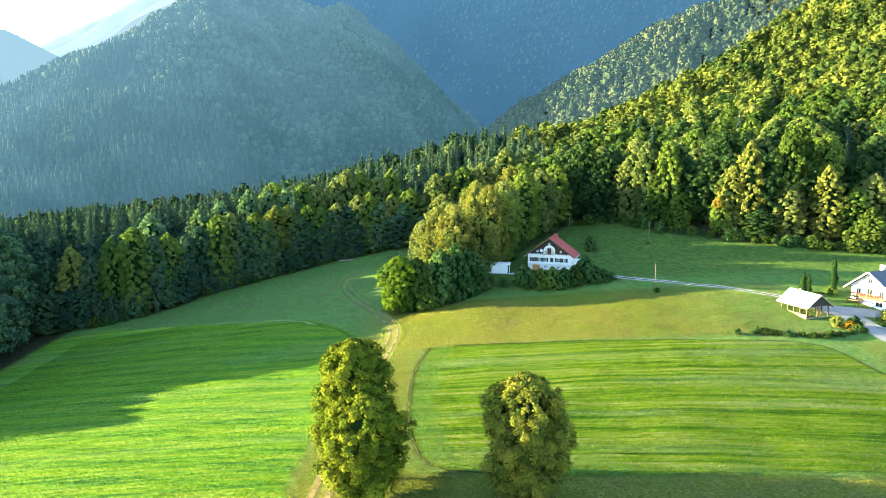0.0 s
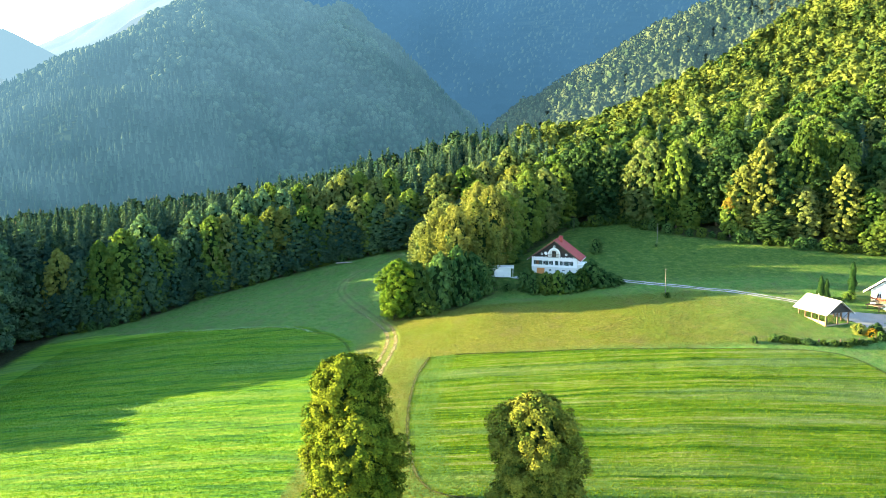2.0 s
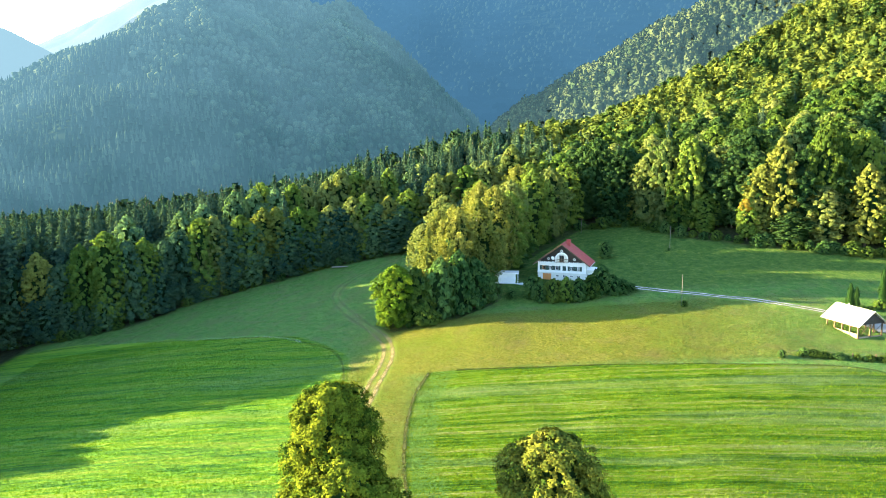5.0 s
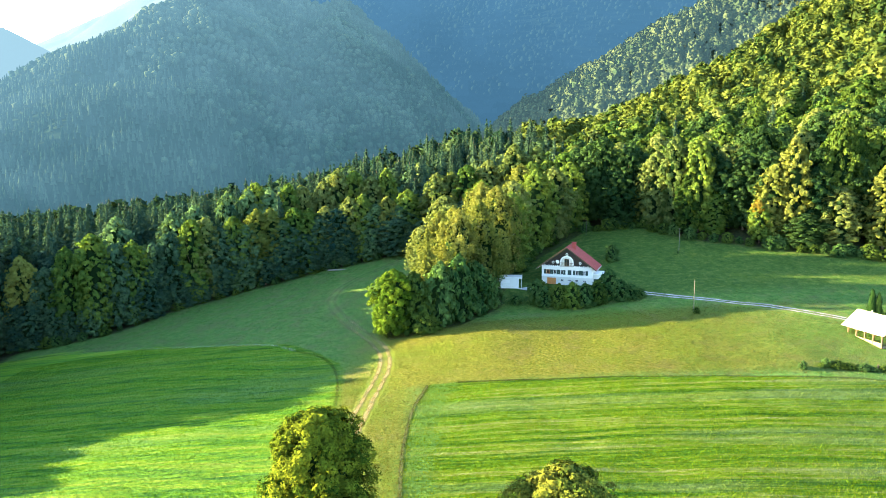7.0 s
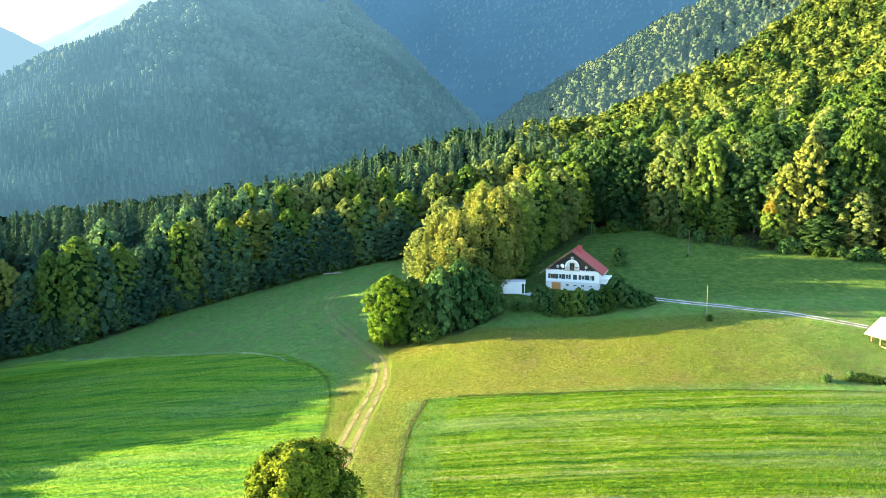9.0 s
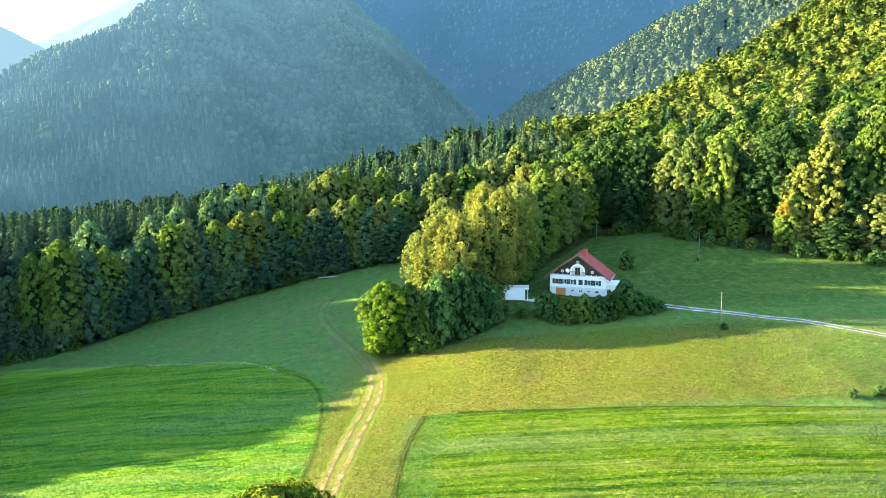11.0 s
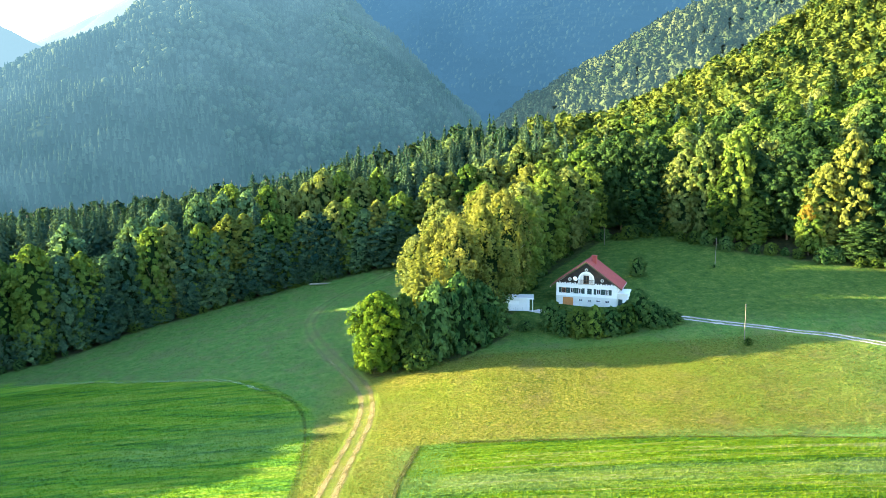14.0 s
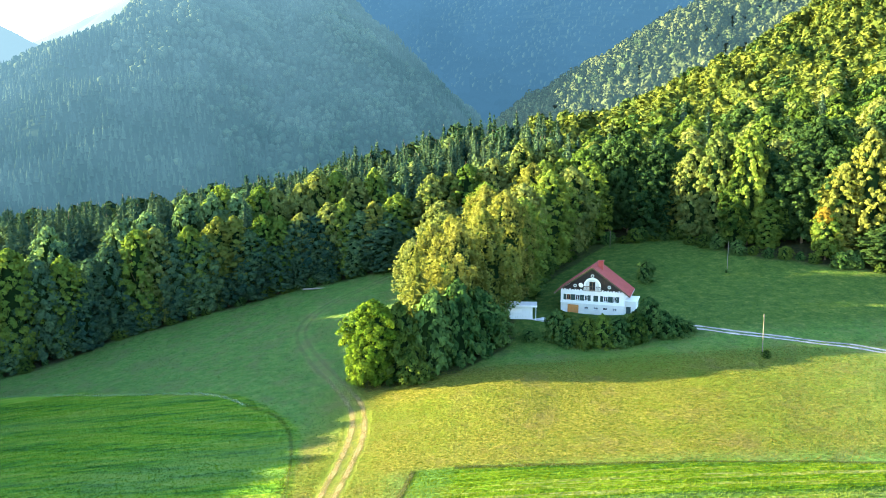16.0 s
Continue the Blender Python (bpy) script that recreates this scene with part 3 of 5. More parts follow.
        f += [(base + s, base + (s + 1) % sides, base + sides) for s in range(sides)]
    v = np.array(v)
    return v, np.array(f), turn_basis(v * (1, 1, 0) + (0, 0, 0.05))[0]


def dome_shape(rng, wide=0.30, sub=2):
    bm = bmesh.new()
    bmesh.ops.create_icosphere(bm, subdivisions=sub, radius=1)
    v = np.array([q.co for q in bm.verts])
    f = np.array([[q.index for q in face.verts] for face in bm.faces])
    bm.free()
    v = v * (1 + 0.28 * rng.standard_normal((len(v), 1)).clip(-1, 1))
    return v * (wide, wide, 0.40) + (0, 0, 0.58), f, turn_basis(v)[0]


def leafy_shape(rng, count, leaf, wide=0.26, low=0.2, puffs=16, taper=0.3):
    """A crown one metre high made of small leafy clumps."""
    v, f, _, n, _ = puff_crown(1.0, wide, low, puffs, count, leaf, rng, taper, 0.35, 0.30)
    return v, f, n


def spray_spruce(rng, tiers=13, sides=7, girth=0.15):
    """A conifer one metre high: whorls of drooping sprays round a thin inner cone."""
    k, j = np.meshgrid(np.arange(tiers), np.arange(sides), indexing='ij')
    t = ((k + 0.7 * rng.random(k.shape)) / tiers).ravel()
    a = (math.tau * (j + rng.random(k.shape)) / sides).ravel()
    reach = (girth * (1 - t) ** 0.85 * (0.65 + 0.6 * rng.random(len(t))) + 0.012)[:, None]
    z = 0.08 + 0.90 * t
    d, side = np.stack([np.cos(a), np.sin(a), 0 * a], 1), np.stack([-np.sin(a), np.cos(a), 0 * a], 1)
    root = np.stack([0 * a, 0 * a, z + 0.035], 1)
    tip = root + d * reach - np.array([[0, 0, 1.0]]) * (0.5 * reach + 0.02)
    v = np.stack([root, tip - side * reach * 0.42, tip + side * reach * 0.42], 1).reshape(-1, 3)
    n, _, _ = turn_basis(d + (0, 0, 0.6))
    return v, np.arange(len(v)).reshape(-1, 3), np.repeat(n, 3, 0)


def plant(name, x, y, z, heights, conifer, shapes, mats, rng, label, category, tint=None):
    """One joined wood of simple trees."""
    vs, fs, ts, ns, at0 = [], [], [], [], 0
    kinds = np.where(conifer, 0, rng.integers(1, len(shapes), len(x)))
    tint = rng.random(len(x)) if tint is None else tint
    for k, (v, f, n) in enumerate(shapes):
        sel = np.flatnonzero(kinds == k)
        if not len(sel):
            continue
        a = rng.random(len(sel)) * math.tau
        ca, sa = np.cos(a)[:, None], np.sin(a)[:, None]
        h = heights[sel][:, None]
        w = h * (0.85 + 0.4 * rng.random((len(sel), 1)))
        px = x[sel][:, None] + w * (v[:, 0] * ca - v[:, 1] * sa)
        py = y[sel][:, None] + w * (v[:, 0] * sa + v[:, 1] * ca)
        pz = z[sel][:, None] + h * v[:, 2] - 0.5
        vs.append(np.stack([px, py, pz], -1).reshape(-1, 3))
        fs.append((f[None] + (at0 + np.arange(len(sel)) * len(v))[:, None, None]).reshape(-1, 3))
        ts.append(np.repeat(tint[sel], len(v)))
        ns.append(np.stack([n[:, 0] * ca - n[:, 1] * sa, n[:, 0] * sa + n[:, 1] * ca, np.tile(n[:, 2], (len(sel), 1))], -1).reshape(-1, 3))
        at0 += len(sel) * len(v)
    ob = new(name, raw_mesh(name, np.vstack(vs), np.vstack(fs), mats, False, [("tint", np.concatenate(ts))], np.vstack(ns)))
    return tagged(ob, label, category, kind="stuff")


def jitter(x0, x1, y0, y1, step, rng):
    gx2, gy2 = np.meshgrid(np.arange(x0, x1, step), np.arange(y0, y1, step))
    return gx2.ravel() + (rng.random(gx2.size) - 0.5) * step, gy2.ravel() + (rng.random(gx2.size) - 0.5) * step


rng = np.random.default_rng(11)
CREST_LEFT = [(-1100, 760, -40), (-800, 820, 5), (-593, 900, 62), (-430, 1020, 158), (-360, 1090, 232), (-300, 1150, 335), (-138, 1160, 290), (-63, 1120, 172), (-22, 1090, 122), (27, 1060, 72), (72, 1030, 28)]
CREST_MID = [(-1150, 2300, 100), (-900, 2280, 330), (-640, 2250, 640), (500, 2250, 720), (1000, 2200, 760)]
CREST_FAR = [(-2400, 2650, 330), (-1765, 2700, 500), (-1660, 2700, 520), (-1540, 2700, 440), (-1350, 2700, 250)]
CREST_PALE = [(-2500, 3400, 200), (-1924, 3350, 560), (-1600, 3350, 690), (-1370, 3350, 800), (-900, 3350, 1000), (-300, 3350, 1000)]


def mountain_left(x, y):
    return crest_height(x, y, CREST_LEFT, 0.56) + 62 * fbm(x / 260, y / 260, 21) + 18 * fbm(x / 60, y / 60, 25, 2) - 25 * np.exp(-((x + 160 + (y - 700) * 0.1) / 50) ** 2) - 0.46 * np.clip(x + 140, 0, 300) - 0.22 * np.clip(-x - 350, 0, 90)


def mountain_mid(x, y):
    gully = np.abs(value_noise(x / 330 + y / 900, y / 2200, 31)) * 130
    return crest_height(x, y, CREST_MID, 0.62) - 1.4 * np.clip(-620 - x, 0, 900) + 90 * fbm(x / 420, y / 420, 33) + gully


def mountain_far(x, y):
    return crest_height(x, y, CREST_FAR, 0.5) + 30 * fbm(x / 300, y / 300, 41)


def mountain_pale(x, y):
    return crest_height(x, y, CREST_PALE, 0.7) + 70 * fbm(x / 300, y / 300, 43)


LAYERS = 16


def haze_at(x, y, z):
    """Painted haze, brighter towards the sun's side and upwards: which glow layer a place takes."""
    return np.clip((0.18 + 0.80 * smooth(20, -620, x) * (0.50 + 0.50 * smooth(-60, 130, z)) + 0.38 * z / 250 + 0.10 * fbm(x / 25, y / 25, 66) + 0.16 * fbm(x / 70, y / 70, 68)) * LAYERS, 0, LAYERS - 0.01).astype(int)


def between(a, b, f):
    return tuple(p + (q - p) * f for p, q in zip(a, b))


# emission colours that paint haze over the left mountain, layer by layer
HAZE_GLOW = [between((0.002184, 0.00672, 0.009408), (0.0105, 0.02226, 0.02898), k / (LAYERS - 1)) for k in range(LAYERS)]
SLOPE = [far_forest("mountain_ground", (0.010, 0.018, 0.014), (0.020, 0.030, 0.020), tuple(0.92 * c for c in HAZE_GLOW[k])) for k in range(LAYERS)]


def blue_haze(x, y, z):
    """The far mountain's painted haze pales upwards in thin steps: which glow layer a place takes."""
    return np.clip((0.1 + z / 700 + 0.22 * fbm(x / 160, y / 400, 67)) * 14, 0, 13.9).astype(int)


# near-black base under a blue glow: shade and haze painted into the woods
BLUE = [far_forest("blue_haze_forest", (0.0015, 0.003, 0.004), (0.003, 0.006, 0.006), between((0.00368, 0.0112, 0.0192), (0.00688, 0.0192, 0.0328), k / 13)) for k in range(14)]
# the two farthest ridges emit an even tone of bright haze
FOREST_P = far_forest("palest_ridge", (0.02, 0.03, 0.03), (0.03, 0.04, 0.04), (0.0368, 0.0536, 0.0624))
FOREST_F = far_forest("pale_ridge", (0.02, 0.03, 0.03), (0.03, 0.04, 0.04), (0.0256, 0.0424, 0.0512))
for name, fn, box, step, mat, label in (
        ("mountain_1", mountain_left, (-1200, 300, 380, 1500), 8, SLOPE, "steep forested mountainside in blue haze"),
        ("mountain_2", mountain_mid, (-2300, 1500, 1150, 2700), 26, BLUE, "high wooded mountain far behind, glowing blue for haze"),
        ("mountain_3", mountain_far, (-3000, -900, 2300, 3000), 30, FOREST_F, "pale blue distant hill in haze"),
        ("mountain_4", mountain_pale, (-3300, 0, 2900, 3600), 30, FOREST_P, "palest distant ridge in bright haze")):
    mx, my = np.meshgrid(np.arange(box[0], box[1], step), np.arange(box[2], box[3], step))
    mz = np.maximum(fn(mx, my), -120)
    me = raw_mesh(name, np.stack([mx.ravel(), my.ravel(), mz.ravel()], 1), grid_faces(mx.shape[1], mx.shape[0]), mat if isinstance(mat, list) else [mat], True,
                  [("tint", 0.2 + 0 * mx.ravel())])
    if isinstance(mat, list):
        me.polygons.foreach_set("material_index", (haze_at if mat is SLOPE else blue_haze)(mx, my, mz)[:-1, :-1].ravel().astype(np.int32))
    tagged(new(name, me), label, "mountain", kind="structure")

SPRUCE = spruce_shape(4, 6, 0.20)
DOMES = [dome_shape(rng, 0.36, 1) for _ in range(6)]
SHAPES = [SPRUCE] + DOMES
LITE = [spruce_shape(2, 5)] + [dome_shape(rng, 0.4, 1) for _ in range(3)]
x, y = jitter(-900, 130, 400, 1160, 6.0, rng)
z = mountain_left(x, y)
ok = (z > -75) & (np.abs(x) < 0.76 * y + 60) & (z > land(x, y) - 25)
x, y, z = x[ok], y[ok], z[ok]
con = fbm(x / 120, y / 120, 51) + 0.30 * smooth(230, 40, z) + 0.22 * rng.standard_normal(len(x)) > 0.14
tone = np.clip(0.45 + 0.7 * fbm(x / 40, y / 40, 61) + 0.35 * (rng.random(len(x)) - 0.5) - 0.32 * con, 0, 1)
size = np.where(con, 8 + 6 * rng.random(len(x)), 6 + 6 * rng.random(len(x)))
haze = haze_at(x, y, z)
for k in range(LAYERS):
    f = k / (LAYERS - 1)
    mat = far_forest("mountain_layer", between((0.004, 0.012, 0.008), (0.006, 0.013, 0.012), f), between((0.038, 0.056, 0.028), (0.036, 0.046, 0.032), f), HAZE_GLOW[k])
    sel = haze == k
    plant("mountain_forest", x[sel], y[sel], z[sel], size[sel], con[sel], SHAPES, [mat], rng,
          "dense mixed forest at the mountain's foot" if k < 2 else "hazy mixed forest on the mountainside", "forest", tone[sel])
x, y = jitter(-700, 1000, 1250, 2240, 13, rng)
z = mountain_mid(x, y)
ok = (z > 0) & (np.abs(x) < 0.74 * y)
x, y, z = x[ok], y[ok], z[ok]
haze_glow = blue_haze(x, y, z)
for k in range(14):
    sel = haze_glow == k
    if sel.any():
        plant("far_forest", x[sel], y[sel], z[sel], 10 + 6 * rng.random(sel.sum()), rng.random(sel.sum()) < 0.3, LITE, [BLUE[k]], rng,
              "wooded slopes far away, glowing blue for haze", "forest")

# ---- trees ----
def part(name, mesh, parent, label="", place=None):
    """One mesh object under a thing or a part."""
    ob = new(name, mesh)
    ob.parent = parent
    if place is not None:
        ob.matrix_basis = place
    if label:
        ob["label"] = label
    return ob


def limb(v, f, a, b, ra, rb, sides=6):
    a, b = np.array(a, float), np.array(b, float)
    _, t, c = turn_basis((b - a)[None])
    k = len(v)
    for p, r in ((a, ra), (b, rb)):
        for s in range(sides):
            w = math.tau * s / sides
            v.append(tuple(p + r * (math.cos(w) * t[0] + math.sin(w) * c[0])))
    f += [(k + s, k + (s + 1) % sides, k + sides + (s + 1) % sides, k + sides + s) for s in range(sides)]


def trunk_mesh(name, h, r, lobes, rng, mat, bole=0.35):
    """A tapered trunk with limbs that reach into the lobes of the crown."""
    v, f = [], []
    pts = [(0, 0, -0.6), (0.1 * r, 0, 0.4), (rng.normal() * 0.2, rng.normal() * 0.2, h * bole), (rng.normal() * 0.4, rng.normal() * 0.4, h * 0.8)]
    rad = [r * 1.5, r, r * 0.75, r * 0.2]
    for a, b, ra, rb in zip(pts[:-1], pts[1:], rad[:-1], rad[1:]):
        limb(v, f, a, b, ra, rb, 7)
    for q in lobes[::2]:
        z = max(0.8, min(h * 0.6, q[2] * 0.6))
        limb(v, f, (0, 0, z), (q[0] * 0.8, q[1] * 0.8, q[2]), r * 0.4, r * 0.1, 5)
    return raw_mesh(name, v, f, [mat], True)


def broadleaf(name, h, wide, low, count, leaf, mat, seed, bark=None, puffs=110, taper=0.3, label="", bole=0.35, size=0.19, ragged=0.3, droop=0.0, core=0.44, belly=0.5):
    r2 = np.random.default_rng(seed)
    v, f, tint, soft, clumps = puff_crown(h, wide, low, puffs, count, leaf, r2, taper, ragged, size, core, droop, belly)
    root = new(name)
    part("trunk", trunk_mesh("trunk", h, 0.015 * h, clumps[:: max(1, puffs // 12)], r2, bark or BARK, bole), root)
    me = raw_mesh("crown", v, f, [mat, CORE_SHADE], False, [("tint", tint)], soft)
    # core faces take the near-black colour in place of real inner shade
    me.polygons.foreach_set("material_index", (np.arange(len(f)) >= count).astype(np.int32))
    part("crown", me, root)
    return tagged(root, label, "tree")


def conifer(name, h, wide, tiers, sides, mat, seed, label="", low=0.08, leaf=1.0, droop=0.35, single=False):
    """A conifer: whorls of drooping branches, each a few overlapping sprays."""
    r2 = np.random.default_rng(seed)
    p, n, s = [], [], []
    for k in range(tiers):
        t = (k + r2.random() * 0.6) / tiers
        z, reach = h * (low + (0.97 - low) * t), wide * (1 - t) ** 0.80 * (0.8 + 0.4 * r2.random()) + 0.15
        for j in range(sides):
            a = math.tau * (j + r2.random()) / sides
            for m in range(3):
                q = reach * (0.35 + 0.30 * m)
                p.append((q * math.cos(a), q * math.sin(a), z - droop * q + 0.25 * r2.normal()))
                n.append((0.55 * math.cos(a), 0.55 * math.sin(a), 0.8))
                s.append(leaf * (0.34 + reach * 0.30))
    single_scale = 1.15 if single else 1.0
    p, n, s = np.array(p), np.array(n) + 0.35 * r2.standard_normal((len(p), 3)), np.array(s)
    v, f = leaf_tris(p, n, s * single_scale, r2, 1.7, single)
    v2, f2, _ = spruce_shape(5, 7)
    v2 = v2 * (wide / 0.17 * 0.62, wide / 0.17 * 0.62, h * 0.96)
    root = new(name)
    tv, tf = [], []
    limb(tv, tf, (0, 0, -0.6), (0, 0, h * 0.5), 0.014 * h, 0.010 * h, 7)
    limb(tv, tf, (0, 0, h * 0.5), (0, 0, h * 0.99), 0.010 * h, 0.001 * h, 7)
    part("trunk", raw_mesh("trunk", tv, tf, [BARK], True), root)
    part("crown", raw_mesh("crown", np.vstack([v, v2]), np.vstack([f, f2 + len(v)]), [mat]), root)
    return tagged(root, label, "tree")


def put(ob, x, y, scale=1.0, turn=0.0, sink=0.0, wide=1.0):
    return Matrix.LocRotScale((x, y, at(x, y) - sink), Euler((0, 0, turn)), (scale * wide, scale * wide, scale))


SOLID = {}


def set_out(kinds, places, group):
    """Plants one of the kinds at each place (x, y, height factor, width factor)."""
    r2 = random.Random(len(places) + len(group))
    for x, y, h, w, k in places:
        key = kinds[k % len(kinds)]
        m = Matrix.LocRotScale((x, y, at(x, y) - 0.3), Euler((0, 0, r2.random() * math.tau)), (h * w, h * w, h))
        if key not in SOLID:
            SOLID[key] = key
            key.matrix_basis = m
            tagged(key, group=group)
        else:
            c2 = key.copy()
            scene.collection.objects.link(c2)
            for child in key.children:
                d2 = child.copy()
                scene.collection.objects.link(d2)
                d2.parent = c2
            c2.matrix_basis = m
            tagged(c2, group=group)


def kinds_of(name, h, low, count, leaf, puffs, seed, rows, size=0.145):
    """One tree of each kind, 20 m high: (leaf material, half width, pointedness, label)."""
    return [broadleaf(name, h, w, low, count, leaf, mat, seed + k, puffs=puffs, taper=tp, label=lab, size=size, ragged=0.4) for k, (mat, w, tp, lab) in enumerate(rows)]


# bluish dark leaf colours stand for the shade on these trees
EDGE_SHADED = kinds_of("deciduous_tree", 20, 1.0, 11500, 0.37, 210, 160, (
    (LEAF_SHADED_DEEP, 5.3, 0.10, "shaded dark green tree at the valley wood's edge"), (LEAF_SHADED, 5.0, 0.15, "shaded green tree with a domed top"),
    (LEAF_SHADED, 5.6, 0.05, "broad shaded green tree of the valley wood"), (LEAF_SHADED_DEEP, 4.6, 0.25, "slender tree of the valley wood, darkened for shade")))
# light leaf colours: partly the trees' own, mostly painted sunlight
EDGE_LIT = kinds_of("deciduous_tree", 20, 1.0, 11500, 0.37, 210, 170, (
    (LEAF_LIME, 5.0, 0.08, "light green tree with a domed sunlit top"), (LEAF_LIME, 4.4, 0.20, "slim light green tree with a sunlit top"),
    (LEAF_YELLOW, 4.4, 0.20, "yellow tree of the wood's edge, sunlit tone in its leaves"), (LEAF_PALE, 4.8, 0.08, "pale olive tree with a rounded sunlit top")))
EDGE = kinds_of("deciduous_tree", 20, 0.8, 12000, 0.38, 220, 100, (
    (LEAF_DEEP, 5.2, 0.15, "dark green deciduous tree at the wood's edge"), (LEAF_GREEN, 5.0, 0.20, "green deciduous tree leafy down to the ground"),
    (LEAF_GREEN, 4.4, 0.40, "green deciduous tree with a narrow top"), (LEAF_DEEP, 5.6, 0.10, "broad dark green tree in the wood"),
    (LEAF_LIME, 4.8, 0.30, "light green tree with a sunlit side"), (LEAF_YELLOW, 4.7, 0.28, "sunlit yellow tree in the hillside wood"),
    (LEAF_PALE, 5.0, 0.20, "pale yellow-green tree with a spreading crown")))
INNER = kinds_of("forest_tree", 20, 4.0, 3200, 0.56, 100, 120, (
    (LEAF_GREEN, 5.4, 0.15, "green tree inside the dense wood"), (LEAF_DEEP, 5.4, 0.20, "dark green tree inside the dense wood"),
    (LEAF_LIME, 5.0, 0.20, "light green tree inside the wood"), (LEAF_PALE, 5.0, 0.25, "pale olive tree inside the wood")), 0.20)
# inside the wood the bluish leaves paint shade too
INNER_SHADED = kinds_of("forest_tree", 20, 4.0, 3200, 0.54, 100, 126, (
    (LEAF_SHADED, 4.8, 0.15, "tree inside the valley wood, tinted bluish for shade"), (LEAF_SHADED_DEEP, 4.8, 0.20, "tree inside the valley wood, darkened for shade"),
    (LEAF_SHADED, 4.4, 0.30, "green tree inside the valley wood")), 0.20)
PINES = [conifer("spruce_tree", 26, 5.2, 28, 11, NEEDLE, 140 + k, "tall dark green spruce in the wood", leaf=0.8, single=True) for k in range(4)]

# the wood on the far side of the meadow, falling away into the valley: place and height of each tree
rng = np.random.default_rng(5)
SHADED = [(-119, 190, 22.5), (-113, 192, 22), (-101, 193, 20), (-85, 197, 23), (-78, 205, 20), (-74, 207, 22), (-62, 214, 20), (-56, 217, 19),
          (-46, 221, 18), (-36, 225.5, 17), (-30.5, 227, 17.5), (-19, 228, 16.7), (-12, 229, 15)]
SUNNY = [(-107, 193, 24, 2), (-95, 192.5, 24.5, 1), (-89, 194, 26.5, 0), (-81, 199.5, 22.6, 1), (-69, 210, 24.2, 0), (-66, 212.5, 23.8, 3), (-59, 216, 22.4, 0),
         (-53, 219, 22.8, 2), (-49.5, 221, 22.2, 2), (-43, 224, 20.8, 0), (-39, 225, 19.6, 1), (-34, 227, 19.2, 3), (-27, 228, 20.4, 3), (-23, 228, 20.5, 1), (-15.5, 229, 18.4, 2)]
set_out(EDGE_SHADED, [(x, y, h / 20, 20 / h * (0.88 + 0.25 * rng.random()), int(rng.integers(0, 4))) for x, y, h in SHADED], "trees along the wood's edge")
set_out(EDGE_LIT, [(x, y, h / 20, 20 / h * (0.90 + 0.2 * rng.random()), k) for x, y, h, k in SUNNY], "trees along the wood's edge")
rows = []
for x in np.arange(-124, 42, 5.2):
    xx = x + rng.normal()
    rows.append((xx, float(wood_edge(xx)) + 1.8 + rng.random() * 1.5, 0.38 + 0.30 * rng.random(), 1.35 + 0.2 * rng.normal(), int(rng.choice((0, 0, 2, 3)))))
    rows.append((xx + 2.5, float(wood_edge(xx)) + 10 + rng.random() * 3, 0.70 + 0.2 * rng.random(), 1.1, int(rng.integers(0, 4))))
# the wood's flank beyond the sloping field, out of sight, which shades the field
for y in np.arange(112, 182, 5.0):
    rows.append((-106 - 0.22 * (y - 112) + rng.normal(), y, float(np.interp(y, (112, 131, 134, 150, 165, 182), (0.86, 0.94, 1.32, 1.54, 1.72, 1.94))) + 0.06 * rng.random(), 1.0, int(rng.integers(0, 4))))
# more unseen trees, added and made tall so their shadow covers the left meadow
for y in np.arange(181, 224, 4.5):
    rows.append((-0.68 * y - 6 + rng.normal(), y, float(np.interp(y, (181, 200, 212, 224), (1.9, 1.8, 1.55, 1.4))) + 0.1 * rng.random(), 0.75, int(rng.integers(0, 4))))
    rows.append((-0.68 * y - 13 + rng.normal(), y + 2, float(np.interp(y, (181, 200, 212, 224), (1.95, 1.85, 1.6, 1.45))) + 0.1 * rng.random(), 0.75, int(rng.integers(0, 4))))
set_out(EDGE_SHADED, rows, "trees along the wood's edge")
SECOND = [(-92, 214, 27, 0), (-74, 228, 26, 0), (-80, 224, 25, 2), (-66, 235, 28.5, 0), (-60, 237, 28, 2), (-54, 240, 27, 0), (-70, 222, 22, 1)]
SECOND_LIT = [(-59, 242, 29.6, 0), (-49, 245, 27.6, 0), (-45, 246, 26.5, 3), (-33, 248, 29.8, 3), (-28, 249, 28.2, 0), (-38, 247, 26.5, 3), (-17, 249, 27.3, 1), (-22, 247, 25.5, 3),
              (0, 232, 22.6, 3), (4.5, 233, 22.3, 2), (9.5, 234, 23.6, 0), (16.5, 235, 24, 3), (24.5, 236, 27.8, 3), (31.5, 235, 25.8, 3), (29, 228, 21.5, 0), (39, 229, 22.6, 0),
              (-9, 231, 19.3, 1), (34, 229, 21, 0)]
set_out(INNER_SHADED, [(x, y, h / 20, 20 / h * 1.05, k) for x, y, h, k in SECOND], "trees of the valley wood")
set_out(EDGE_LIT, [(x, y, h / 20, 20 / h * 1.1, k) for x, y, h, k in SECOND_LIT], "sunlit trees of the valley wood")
taken = [(q[0], q[1]) for q in SECOND + SECOND_LIT]
inner, pines = [], [(-48, 225.5, 1.0, 1.0, 1), (-7, 234, 0.86, 0.8, 2)]
x, y = jitter(-235, 48, 112, 345, 6.6, rng)
for xx, yy, a, b in zip(x, y, rng.random(len(x)), rng.random(len(x))):
    back = yy - float(wood_edge(xx))
    off_left = xx < -112 - 0.22 * (yy - 112) and yy > 138 and back < 13
    if not (back > 14 or off_left) or back > 105 or (off_left and back < 5 and xx < -160) or xx < -0.75 * yy - 40:
        continue
